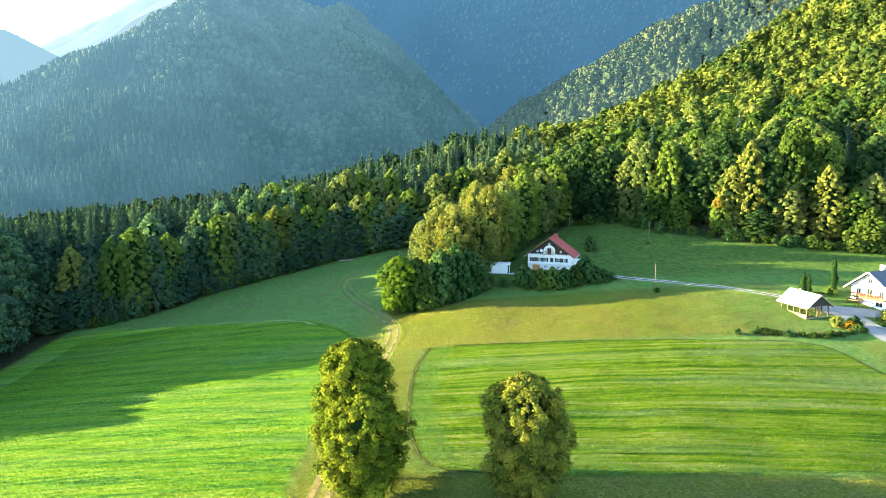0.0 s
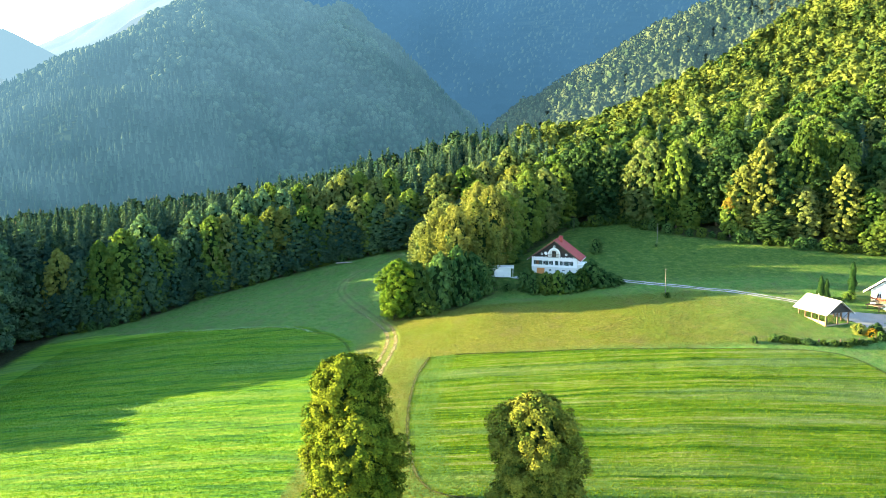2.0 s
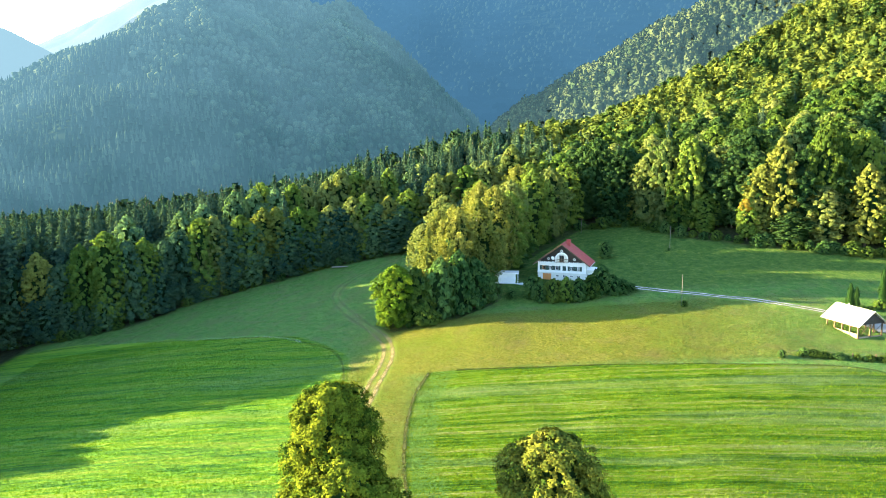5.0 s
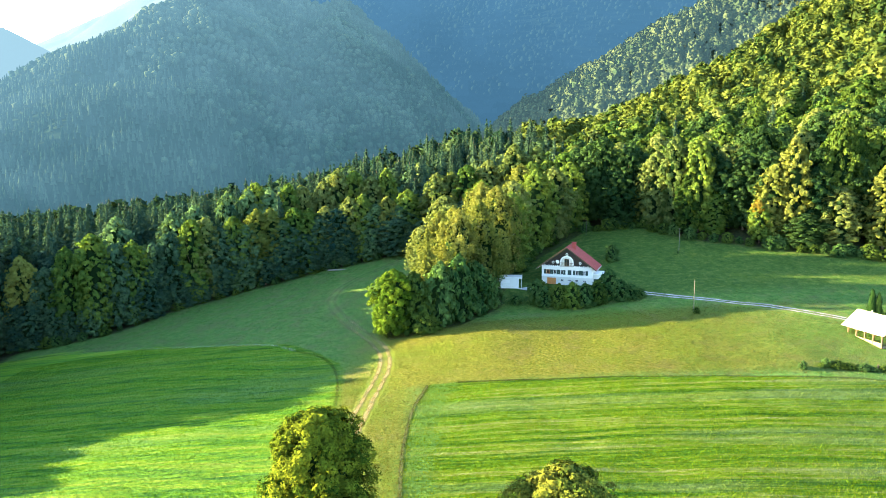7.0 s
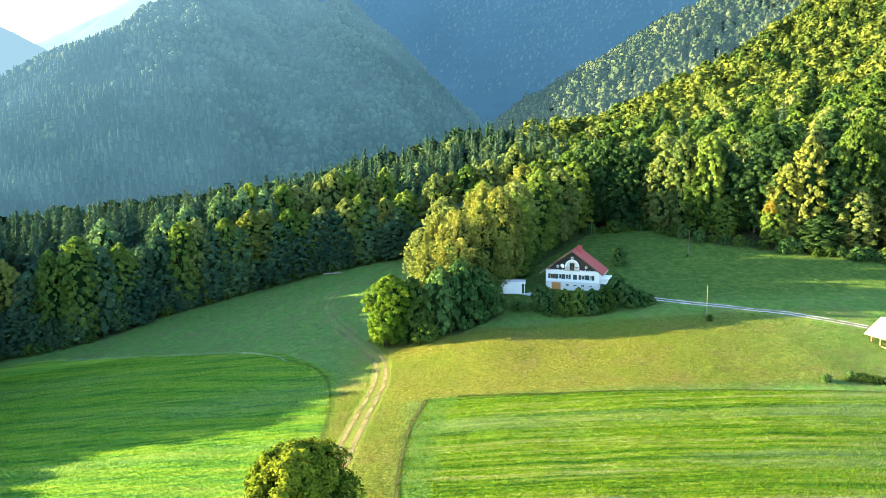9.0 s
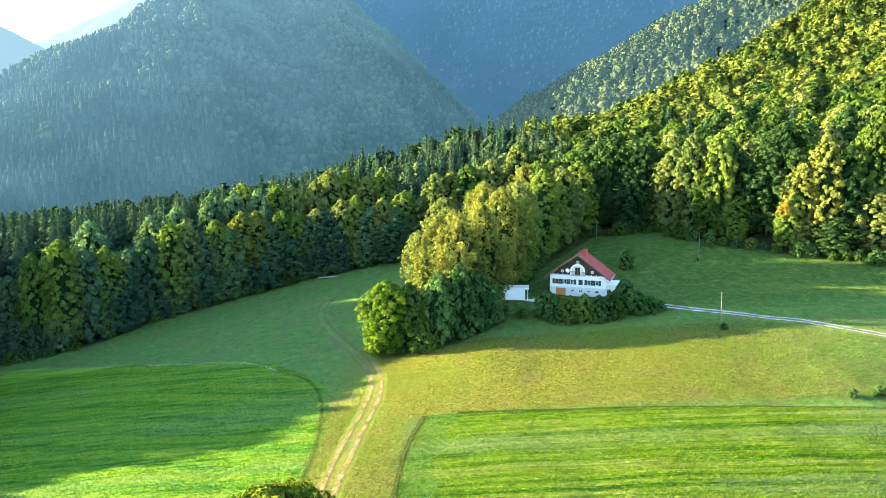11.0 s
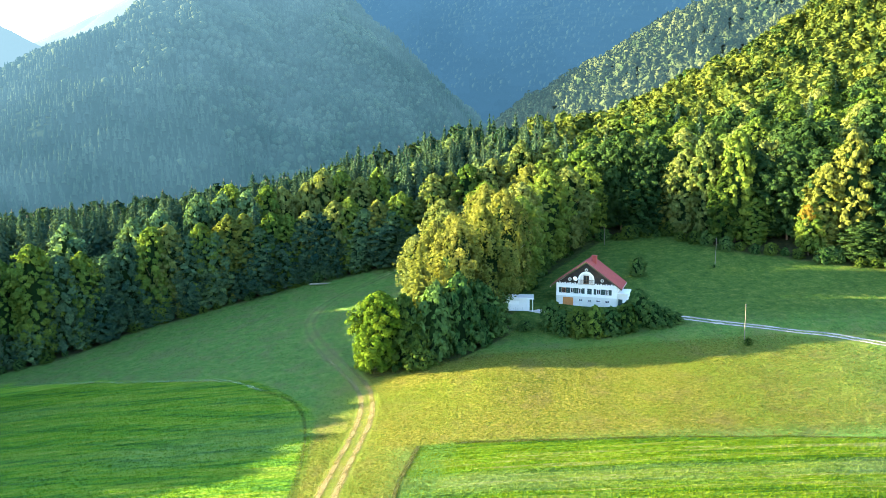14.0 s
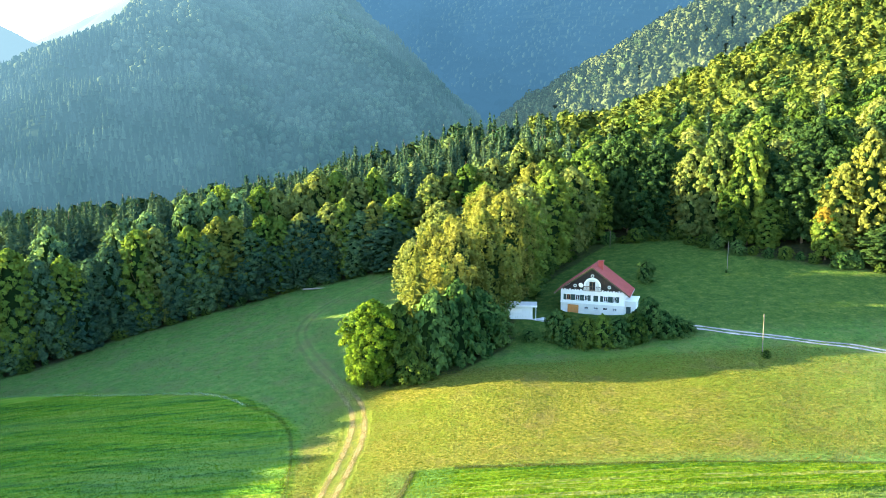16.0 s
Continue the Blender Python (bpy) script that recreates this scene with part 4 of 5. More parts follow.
    if min(abs(xx - q[0]) * 1.5 + abs(yy - q[1]) for q in taken) < 4.5:
        continue
    if off_left:
        inner.append((xx, yy, 0.8 + 0.2 * b, 1.0, int(b * 97)))
    elif back > (34 if xx < -60 or xx > -10 else 42) and a < (0.82 if xx < -45 or xx > -15 else 0.45):
        pines.append((xx, yy, (0.96 + 0.22 * b) * (0.92 if xx > 5 else 1.0), 0.95, int(b * 97)))
    else:
        inner.append((xx, yy, (0.68 + 0.22 * b) if back < 34 else (1.0 + 0.3 * b), 1.0, int(b * 97)))
inner.sort(key=lambda q: q[1])
set_out(INNER_SHADED, inner[:170], "trees of the valley wood")
valley_rest = inner[170:]
set_out(PINES, pines, "spruces of the valley wood")

# the wooded hillside to the right
# dark leaves paint the shaded group, yellow and light ones the sunlit trees
DUSKY = [(50, 225, 26.5, 0), (46, 227, 24, 3), (57, 222, 22.5, 3), (53, 219, 17, 0), (62, 220, 19, 0), (79, 206, 19, 3), (83, 203, 21, 0), (97, 192, 19, 3), (88, 200, 22, 0), (105, 193, 22, 3),
         (112, 189, 18, 0), (76, 212, 23, 0), (42, 228, 22, 0), (92, 189, 9, 0), (122, 190, 22, 3)]
BRIGHT = [(63, 215, 22, 6), (67, 211, 26.5, 6), (72, 206, 27, 4), (69, 206, 17.5, 2), (75, 202.5, 11.5, 4), (60, 218.5, 12, 5), (91, 193, 27.2, 5), (86.5, 194.5, 20, 5), (100.5, 188, 15, 6),
          (101.5, 191, 32, 2), (109.5, 185, 21.5, 5), (116, 182.5, 16, 4), (121, 183, 19, 6), (128, 181, 22, 1), (107, 196, 29, 1), (114, 193, 27, 4), (118, 178.5, 12, 2)]
set_out(EDGE, [(x, y, h / 20, 20 / h * (0.95 if h < 14 else 1.05), k) for x, y, h, k in DUSKY], "trees along the hillside wood")
set_out(EDGE, [(x, y, h / 20, 20 / h * (0.75 if h < 14 else 0.95), k) for x, y, h, k in BRIGHT], "bright trees of the hillside wood")
taken = [(q[0], q[1]) for q in DUSKY + BRIGHT]
rows, inner, pines = [], [], []
x, y = jitter(44, 265, 150, 400, 8.2, rng)
for xx, yy, a, b in zip(x, y, rng.random(len(x)), rng.random(len(x))):
    back = yy - float(wood_edge(xx))
    if back < 9 or xx > 0.72 * yy + 25 or back > 190 or min(abs(xx - q[0]) + abs(yy - q[1]) for q in taken) < 6:
        continue
    if a < 0.07:
        pines.append((xx, yy, 0.75 + 0.25 * b, 1.0, int(b * 97)))
    elif back < 34:
        rows.append((xx, yy, 0.90 + 0.35 * b, 0.95, int(np.random.default_rng(int(b * 1e6)).choice((0, 1, 1, 2, 3, 4, 6)))))
    else:
        inner.append((xx, yy, 0.85 + 0.4 * b, 1.0, int(b * 97)))
set_out(EDGE, rows, "trees along the hillside wood")
inner.sort(key=lambda q: q[1])
set_out(INNER, inner[:190], "trees of the hillside wood")
joined = inner[190:]
set_out(PINES, pines, "spruces of the hillside wood")

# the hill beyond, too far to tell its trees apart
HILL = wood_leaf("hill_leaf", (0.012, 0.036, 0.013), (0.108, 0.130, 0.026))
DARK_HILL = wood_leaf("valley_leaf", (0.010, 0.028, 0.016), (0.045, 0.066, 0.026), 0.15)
LEAFY = [spray_spruce(rng, 9, 6, 0.17)] + [leafy_shape(rng, 120, 0.13, 0.28, 0.15, 14) for _ in range(5)]
FINE = [spray_spruce(rng, 13, 8, 0.17)] + [leafy_shape(rng, 420, 0.075, 0.30, 0.2, 26) for _ in range(6)]
DENSE = [spray_spruce(rng, 13, 8, 0.17)] + [leafy_shape(rng, 800, 0.055, 0.28, 0.2, 36) for _ in range(5)]
q = np.array(joined)
plant("inner_forest", q[:, 0], q[:, 1], land(q[:, 0], q[:, 1]), 20 * q[:, 2], np.zeros(len(q), bool), DENSE, [HILL], rng, "dense mixed trees deep inside the woods", "forest")
q = np.array(valley_rest)
# muted bluish leaf tone, again painted shade
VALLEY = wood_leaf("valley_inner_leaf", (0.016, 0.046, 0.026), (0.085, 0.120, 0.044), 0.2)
if len(q):
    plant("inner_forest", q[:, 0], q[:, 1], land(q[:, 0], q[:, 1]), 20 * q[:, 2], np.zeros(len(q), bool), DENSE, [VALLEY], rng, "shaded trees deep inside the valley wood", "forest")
x, y = jitter(20, 620, 330, 1020, 8.8, rng)
z = land(x, y)
ok = ((y - wood_edge(x) > 185) | (y > 400)) & (x < np.where(y > 600 + 0.3 * x, 0.56, 0.74) * y + 20) & (x > 0.02 * y - 5) & (y < 960)
x, y, z = x[ok], y[ok], z[ok]
con = rng.random(len(x)) < 0.08 + 0.22 * (fbm(x / 70, y / 70, 71) > 0.15)
hue = np.where(con, 0.15 * rng.random(len(x)), np.clip(0.5 + 0.5 * fbm(x / 30, y / 30, 73) + 0.7 * (rng.random(len(x)) - 0.5), 0, 1))
size, near_side = 12 + 10 * rng.random(len(x)), y < 455 + 0.42 * x
plant("hillside_forest", x[near_side], y[near_side], z[near_side], size[near_side], con[near_side], FINE, [HILL], rng, "sunlit mixed forest on the hillside", "forest", hue[near_side])
# the ridge's leaves emit a little as well, as painted haze
HILL_FAR = far_forest("ridge_haze_leaf", (0.016, 0.030, 0.015), (0.056, 0.069, 0.031), (0.0038, 0.0078, 0.0094))
away = ~near_side
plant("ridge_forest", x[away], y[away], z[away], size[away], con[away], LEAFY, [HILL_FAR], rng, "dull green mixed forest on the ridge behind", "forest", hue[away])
x, y = jitter(-300, 30, 330, 480, 8.5, rng)
z = land(x, y)
ok = (y - wood_edge(x) > 100)
x, y, z = x[ok], y[ok], z[ok]
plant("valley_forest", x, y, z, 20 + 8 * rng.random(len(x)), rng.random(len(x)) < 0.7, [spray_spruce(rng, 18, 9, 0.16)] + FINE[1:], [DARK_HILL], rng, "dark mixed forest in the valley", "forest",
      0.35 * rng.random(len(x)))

# the belt of trees and shrubs beside the farmhouse
bush = broadleaf("round_bush", 13.8, 4.6, 0.2, 24000, 0.25, LEAF_BUSH, 201, puffs=260, taper=0.0, size=0.16, ragged=0.2, label="big rounded bright green bush beside the track", bole=0.2, core=0.6)
bush.matrix_basis = put(bush, -9.2, 158.2, 1.0)
tagged(bush, category="bush")
belt_kinds = [
    broadleaf("yellow_tree", 24, 5.6, 2.0, 17000, 0.30, LEAF_BIRCH, 210, bark=BARK_PALE, puffs=230, taper=0.3, ragged=0.55, size=0.14, droop=1.4, core=0.5, label="tall yellow-green birch beside the farmhouse"),
    broadleaf("yellow_tree", 23, 5.4, 2.0, 15000, 0.30, LEAF_BIRCH, 211, bark=BARK_PALE, puffs=210, taper=0.35, ragged=0.55, size=0.14, droop=1.4, core=0.5, label="tall yellow-green tree of the belt by the house"),
    broadleaf("belt_tree", 22, 5.6, 1.5, 12500, 0.34, LEAF_LIME, 212, puffs=220, taper=0.2, size=0.14, label="light green tree behind the farmhouse"),
    broadleaf("belt_tree", 20, 5.4, 1.5, 12500, 0.34, LEAF_PALE, 213, puffs=220, taper=0.2, size=0.14, label="yellow-green tree behind the farmhouse")]
set_out(belt_kinds, [(4.6, 168, 0.96, 1.0, 0), (9.5, 173.5, 1.0, 1.0, 1), (0.5, 176, 0.9, 1.0, 0), (14.5, 183.5, 1.02, 0.95, 0), (11, 190, 1.0, 1.0, 1),
                     (4, 186, 0.9, 1.0, 1), (18.5, 189, 0.98, 0.95, 2), (20, 199, 1.12, 0.95, 3), (12, 203, 0.95, 1.0, 0), (3, 203, 0.9, 1.0, 3),
                     (27, 206, 1.06, 0.95, 2), (33, 213, 1.10, 0.95, 3), (24, 215, 1.0, 1.0, 0), (13, 216, 0.95, 1.0, 2), (2, 217, 0.9, 1.0, 3),
                     (39, 221, 0.95, 1.0, 2), (-4, 195, 0.75, 1.0, 3)], "trees beside the farmhouse")
larch = conifer("larch", 21, 3.4, 26, 10, NEEDLE_LIGHT, 220, "brownish-yellow conifer above the shrubs", leaf=0.85)
larch.matrix_basis = put(larch, -2.2, 163.5, 1.0)
dark_fir = conifer("fir_tree", 19, 4.2, 24, 11, NEEDLE, 221, "dark green fir beside the white hut", leaf=1.1)
dark_fir.matrix_basis = put(dark_fir, 10.2, 178.0, 1.0)
shrubs = [broadleaf("shrub", 5, 2.3, 0.05, 3200, 0.23, mat, 230 + k, puffs=120, taper=0.45, size=0.15, ragged=0.5, label=lab, bole=0.2, core=0.55)
          for k, (mat, lab) in enumerate(((LEAF_HEDGE, "dense dark green leafy shrub"), (LEAF_GREEN, "dense mid-green leafy shrub"), (LEAF_LIME, "light green leafy shrub")))]
for s in shrubs:
    tagged(s, category="shrub")
# the shrubs farther back are added to stop sun slipping through the belt
set_out(shrubs, [(-5.0, 158.4, 2.6, 0.7, 1), (-3.0, 156.2, 1.3, 0.95, 1), (0.5, 159.2, 2.8, 0.66, 0), (-1.5, 155.3, 0.8, 1.0, 1), (4.5, 161.8, 2.9, 0.66, 0), (8, 164.5, 2.4, 0.75, 0), (11, 167.5, 1.5, 0.9, 0),
                 (20, 192, 1.5, 1.1, 0), (23, 199, 1.5, 1.1, 1), (17, 186, 1.3, 1.0, 0), (3, 165, 2.2, 0.8, 1), (7.5, 169, 2.2, 0.8, 0), (-6, 164, 1.7, 0.9, 2), (-9, 170, 1.3, 0.9, 1), (-11, 165, 1.1, 1, 0),
                 (12, 176, 1.4, 1, 0), (11, 181, 1.6, 1, 0), (13, 186, 1.6, 1, 1), (14, 191, 1.6, 1, 0), (15, 196, 1.6, 1, 0), (16, 201, 1.6, 1, 1), (18, 206, 1.6, 1, 0),
                 (20, 211, 1.6, 1, 0), (24, 214, 1.6, 1, 1), (29, 216, 1.5, 1, 0), (33, 220, 1.6, 1, 0), (38, 224, 1.5, 1, 1), (25, 205, 1.5, 1, 0), (30, 210, 1.4, 1, 1)], "shrubs under the trees")
set_out(shrubs, [(17, 168.0, 0.5, 1.3, 0), (21.6, 166.8, 1.2, 0.85, 0), (23.2, 164.8, 1.0, 0.95, 0), (26, 163.6, 1.15, 0.9, 1), (28.6, 163.0, 1.2, 0.85, 2),
                 (31.4, 162.8, 1.1, 0.95, 0), (34.2, 163.4, 1.15, 0.9, 1), (37.0, 165.2, 1.45, 0.8, 0), (39.4, 164.6, 1.0, 1.0, 0), (41.8, 164.8, 0.75, 1.1, 0),
                 (44.0, 165.6, 0.5, 1.3, 0), (44.4, 191.3, 1.0, 0.9, 0), (22.5, 167.5, 1.1, 0.9, 1), (52.2, 154.6, 0.32, 1.0, 1), (61.5, 191.8, 0.22, 1.2, 0)], "shrubs round the farmhouse")
r3 = random.Random(8)
set_out(shrubs, [(xx + r3.uniform(-1, 1), float(wood_edge(xx)) + r3.uniform(-1.0, 1.2), r3.uniform(0.4, 0.85), r3.uniform(1, 1.4), r3.randrange(2))
                 for xx in np.arange(30, 135, 2.4)], "undergrowth along the hillside wood")
set_out(shrubs, [(xx + r3.uniform(-1, 1), float(wood_edge(xx)) + r3.uniform(0.2, 1.6), r3.uniform(0.3, 0.7), r3.uniform(1, 1.3), r3.randrange(2))
                 for xx in np.arange(-120, 0, 3.4)], "undergrowth along the valley wood")
autumn = broadleaf("autumn_tree", 12, 3.4, 0.4, 7000, 0.30, LEAF_LIME, 251, puffs=110, taper=0.35, label="small bright green tree with an orange top at the wood's edge")
v, f, tint, soft, _ = puff_crown(11.6, 2.1, 8.0, 26, 1300, 0.30, np.random.default_rng(252), 0.3, 0.4, 0.3)
part("turning_leaves", raw_mesh("turning_leaves", v + (-0.9, -0.5, 0), f, [LEAF_TURN], False, [("tint", tint)], soft), autumn, "orange leaves at the top")
autumn.matrix_basis = put(autumn, 83, 193.5, 0.98)

# two trees standing in front, on the near edge of the field
def near_tree(name, h, wide, low, count, mat, seed, label, puffs, taper, place, turn):
    """A tree close by: ragged clumps of fine leaves with dark gaps between them."""
    tree = broadleaf(name, h, wide, low, count, 0.185, mat, seed, puffs=puffs, taper=taper, label=label, bole=0.25, size=0.18, ragged=0.28, core=0.55, belly=0.68)
    tree.matrix_basis = put(tree, *place, 1.0, turn)
    return tree


near_tree("linden_tree", 17.8, 4.7, 2.5, 85000, LINDEN, 301, "tall leafy linden tree by the dirt track", 360, 0.15, (-10.5, 76.2), 0.5)
near_tree("ash_tree", 14.3, 4.6, 0.5, 70000, ASH, 302, "leafy ash tree with yellowing top at the field's edge", 280, 0.05, (9.9, 71.2), 2.0)
near_tree("linden_tree", 12.8, 4.4, 0.8, 60000, LINDEN, 303, "smaller leafy linden tree below the tall one", 220, 0.10, (-8.6, 70.0), 1.1)

# ---- buildings and small things ----
def block(bm, x0, x1, y0, y1, z0, z1):
    vs = [bm.verts.new((x, y, z)) for z in (z0, z1) for x, y in ((x0, y0), (x1, y0), (x1, y1), (x0, y1))]
    for q in ((3, 2, 1, 0), (4, 5, 6, 7), (0, 1, 5, 4), (1, 2, 6, 5), (2, 3, 7, 6), (3, 0, 4, 7)):
        bm.faces.new([vs[i] for i in q])


def prism(bm, outline, y0, y1):
    """An outline in x and z, drawn out from y0 to y1."""
    a = [bm.verts.new((x, y0, z)) for x, z in outline]
    b = [bm.verts.new((x, y1, z)) for x, z in outline]
    bm.faces.new(a)
    bm.faces.new(b[::-1])
    n = len(a)
    for i in range(n):
        bm.faces.new((a[(i + 1) % n], a[i], b[i], b[(i + 1) % n]))


def solid(name, build, mat, parent, label="", bevel=0.0):
    bm = bmesh.new()
    build(bm)
    bmesh.ops.recalc_face_normals(bm, faces=bm.faces)
    if bevel:
        bmesh.ops.bevel(bm, geom=bm.edges[:], offset=bevel, segments=1, affect='EDGES')
    me = bpy.data.meshes.new(name)
    bm.to_mesh(me)
    bm.free()
    me.materials.append(mat)
    return part(name, me, parent, label)


def box_part(name, dims, mat, parent, label="", bevel=0.0):
    return solid(name, lambda bm: block(bm, *dims), mat, parent, label, bevel)


WHITE = plain("white_render", (0.6708, 0.6708, 0.6536), 0.9, vary=0.06, scale=0.8, relief=0.1, grain=20)
GREYWALL = plain("grey_plaster", (0.5208, 0.5124, 0.4704), 0.9, vary=0.12, scale=0.8, relief=0.15, grain=20)
DARKWOOD = plain("dark_wood", (0.022, 0.018, 0.016), 0.7, vary=0.3, scale=2, relief=0.2, grain=18)
BROWNWOOD = plain("brown_wood", (0.095, 0.060, 0.036), 0.75, vary=0.3, scale=2, relief=0.2, grain=18)
PALEWOOD = plain("pale_wood", (0.204, 0.153, 0.102), 0.8, vary=0.25, scale=2, relief=0.2, grain=18)
REDTILE = plain("red_tile", (0.264, 0.0484, 0.0396), 0.8, vary=0.25, scale=1.2, relief=0.2, grain=12)
DARKTILE = plain("dark_tile", (0.035, 0.040, 0.052), 0.6, vary=0.25, scale=1.2, relief=0.2, grain=12)
ORANGE = plain("orange_door", (0.42, 0.17, 0.05), 0.6, vary=0.15, scale=2, relief=0.1, grain=15)
SHUTTER = plain("green_shutter", (0.020, 0.045, 0.040), 0.6, vary=0.2, scale=3, relief=0.1)
METAL = plain("pale_sheet_metal", (0.416, 0.392, 0.368), 0.6, 0.0, vary=0.08, scale=0.8, relief=0.1, grain=6)
POLEWOOD = plain("weathered_pole", (0.11, 0.10, 0.085), 0.85, vary=0.25, scale=2, relief=0.3, grain=12)
CONCRETE = plain("concrete", (0.4, 0.4, 0.384), 0.9, vary=0.15, scale=1, relief=0.2)
FLOWER = plain("red_flowers", (0.30, 0.07, 0.04), 0.8, vary=0.4, scale=6, relief=0.6)
DISH = plain("white_enamel", (0.72, 0.72, 0.702), 0.4, vary=0.05, scale=2, relief=0.0)
m, nt, bsdf = material("window_glass")
bsdf.inputs["Base Color"].default_value = (0.015, 0.02, 0.025, 1)
bsdf.inputs["Roughness"].default_value = 0.08
GLASS = m


def window(parent, x0, x1, z0, z1, y=0.0, name="window", frame_mat=None, bars=1):
    """A window set into the front wall, with frame, pane and sill."""
    w = new(name)
    w.parent = parent
    b = 0.07

    def frame_shape(bm):
        block(bm, x0, x1, y - 0.05, y + 0.05, z1 - b, z1)
        block(bm, x0, x1, y - 0.05, y + 0.05, z0, z0 + b)
        block(bm, x0, x0 + b, y - 0.05, y + 0.05, z0 + b, z1 - b)
        block(bm, x1 - b, x1, y - 0.05, y + 0.05, z0 + b, z1 - b)
        for k in range(bars):
            xm = x0 + (x1 - x0) * (k + 1) / (bars + 1)
            block(bm, xm - 0.03, xm + 0.03, y - 0.045, y + 0.045, z0 + b, z1 - b)

    solid("frame", frame_shape, frame_mat or WHITE, w)
    box_part("pane", (x0 + b, x1 - b, y - 0.01, y + 0.01, z0 + b, z1 - b), GLASS, w)
    box_part("sill", (x0 - 0.08, x1 + 0.08, y - 0.14, y, z0 - 0.08, z0), CONCRETE, w)
    return w


def holed_wall(bm, outline_x, outline_z, holes, y0, y1):
    """A wall slab in the xz plane with rectangular openings right through it."""
    xs = sorted({*outline_x, *(h[0] for h in holes), *(h[1] for h in holes)})
    zs = sorted({*outline_z, *(h[2] for h in holes), *(h[3] for h in holes)})
    for xa, xb in zip(xs[:-1], xs[1:]):
        for za, zb in zip(zs[:-1], zs[1:]):
            xm, zm = (xa + xb) / 2, (za + zb) / 2
            if not any(h[0] < xm < h[1] and h[2] < zm < h[3] for h in holes):
                block(bm, xa, xb, y0, y1, za, zb)
    bmesh.ops.remove_doubles(bm, verts=bm.verts, dist=0.001)


def slab(bm, p0, p1, y0, y1, thick):
    """A sloping roof slab between two points of x and z."""
    (x0, z0), (x1, z1) = p0, p1
    l = math.hypot(x1 - x0, z1 - z0)
    nx, nz = -(z1 - z0) / l * thick, (x1 - x0) / l * thick
    if nz < 0:
        nx, nz = -nx, -nz
    prism(bm, [(x0, z0), (x1, z1), (x1 + nx, z1 + nz), (x0 + nx, z0 + nz)], y0, y1)


# the farmhouse
house = tagged(new("farmhouse"), "white farmhouse with a black wooden gable and red roof", "house")
house.matrix_basis = pose(24.9, 180.8, -1.5, 0, 0, -22)
W, D, E, R = 12.0, 7.0, 4.95, 9.35
lower = [(4.5, 5.3), (6.25, 7.1), (8.0, 8.85), (9.75, 10.6)]
upper = [(1.1, 1.9), (2.85, 3.6), (4.5, 5.2), (6.25, 7.1), (8.05, 8.85), (9.85, 10.45)]
shutters = [(0.55, 1.08), (1.92, 2.36), (2.38, 2.83), (3.62, 4.05), (4.07, 4.48), (5.22, 5.7), (6.24, 6.67), (6.68, 7.11), (7.5, 8.03), (8.87, 9.34), (9.36, 9.83), (10.47, 11.0)]
holes = [(a, b, 1.35, 1.85) for a, b in lower] + [(a, b, 3.0, 4.05) for a, b in upper] + [(1.3, 3.45, 0.0, 2.1)]
solid("wall", lambda bm: holed_wall(bm, (0, W), (0, 2.45), [h for h in holes if h[3] < 2.4], 0, 0.35), GREYWALL, house, "grey plastered ground floor wall")
solid("wall", lambda bm: holed_wall(bm, (0, W), (2.45, E), [h for h in holes if h[2] > 2.5], 0, 0.35), WHITE, house, "white upper floor wall")
box_part("wall", (0, 0.35, 0.35, D, 0, E), WHITE, house)
box_part("wall", (W - 0.35, W, 0.35, D, 0, E), WHITE, house)
box_part("wall", (0.35, W - 0.35, D - 0.35, D, 0, E), WHITE, house)
box_part("floor_band", (-0.04, W + 0.04, -0.06, 0, 2.40, 2.62), WHITE, house, "white string course")


def gable(bm):
    prism(bm, [(0.0, E), (W, E), (W / 2, R - 0.15)], -0.10, 0.02)


solid("gable", gable, DARKWOOD, house, "black stained timber gable")
for k in range(23):
    x0 = 0.12 + k * (W - 0.24) / 23
    box_part("gable_board", (x0, x0 + 0.30, -0.135, -0.10, E - 0.28, E + 0.16 + (0.10 if k % 2 else 0)), WHITE, house, "white scalloped trim board" if k == 0 else "")
    h = (R - 0.5 - E) * (1 - abs(x0 + 0.2 - W / 2) / (W / 2))
    if h > 0.5:
        box_part("plank", (x0 + 0.02, x0 + 0.46, -0.125, -0.10, E + 0.28, E + h), DARKWOOD, house)


def roof_half(side):
    def shape(bm):
        slab(bm, (W / 2 + side * (W / 2 + 0.95), E - 0.62), (W / 2, R + 0.12), -1.0, D + 0.5, 0.18)
    return shape


for side in (-1, 1):
    half = solid("roof", roof_half(side), REDTILE, house, "red tiled roof slope")
    for k in range(15):
        t = (k + 0.5) / 15

        def course(bm, t=t, side=side):
            xa = W / 2 + side * (W / 2 + 0.95) * (1 - t)
            za = E - 0.62 + (R + 0.12 - E + 0.62) * t + 0.215
            block(bm, xa - 0.06, xa + 0.06, -1.02, D + 0.52, za, za + 0.035)
        solid("tile_course", course, REDTILE, half)

    def barge(bm, side=side):
        slab(bm, (W / 2 + side * (W / 2 + 0.97), E - 0.66), (W / 2, R + 0.06), -1.05, -0.99, 0.25)
    solid("bargeboard", barge, BROWNWOOD, house, "brown bargeboard")
    box_part("gutter", (W / 2 + side * (W / 2 + 1.0) - 0.06, W / 2 + side * (W / 2 + 1.0) + 0.06, -1.0, D + 0.5, E - 0.72, E - 0.60), CONCRETE, house)
chimney = box_part("chimney", (6.6, 7.5, 2.8, 3.7, R - 1.0, R + 0.95), REDTILE, house, "red brick chimney", 0.02)
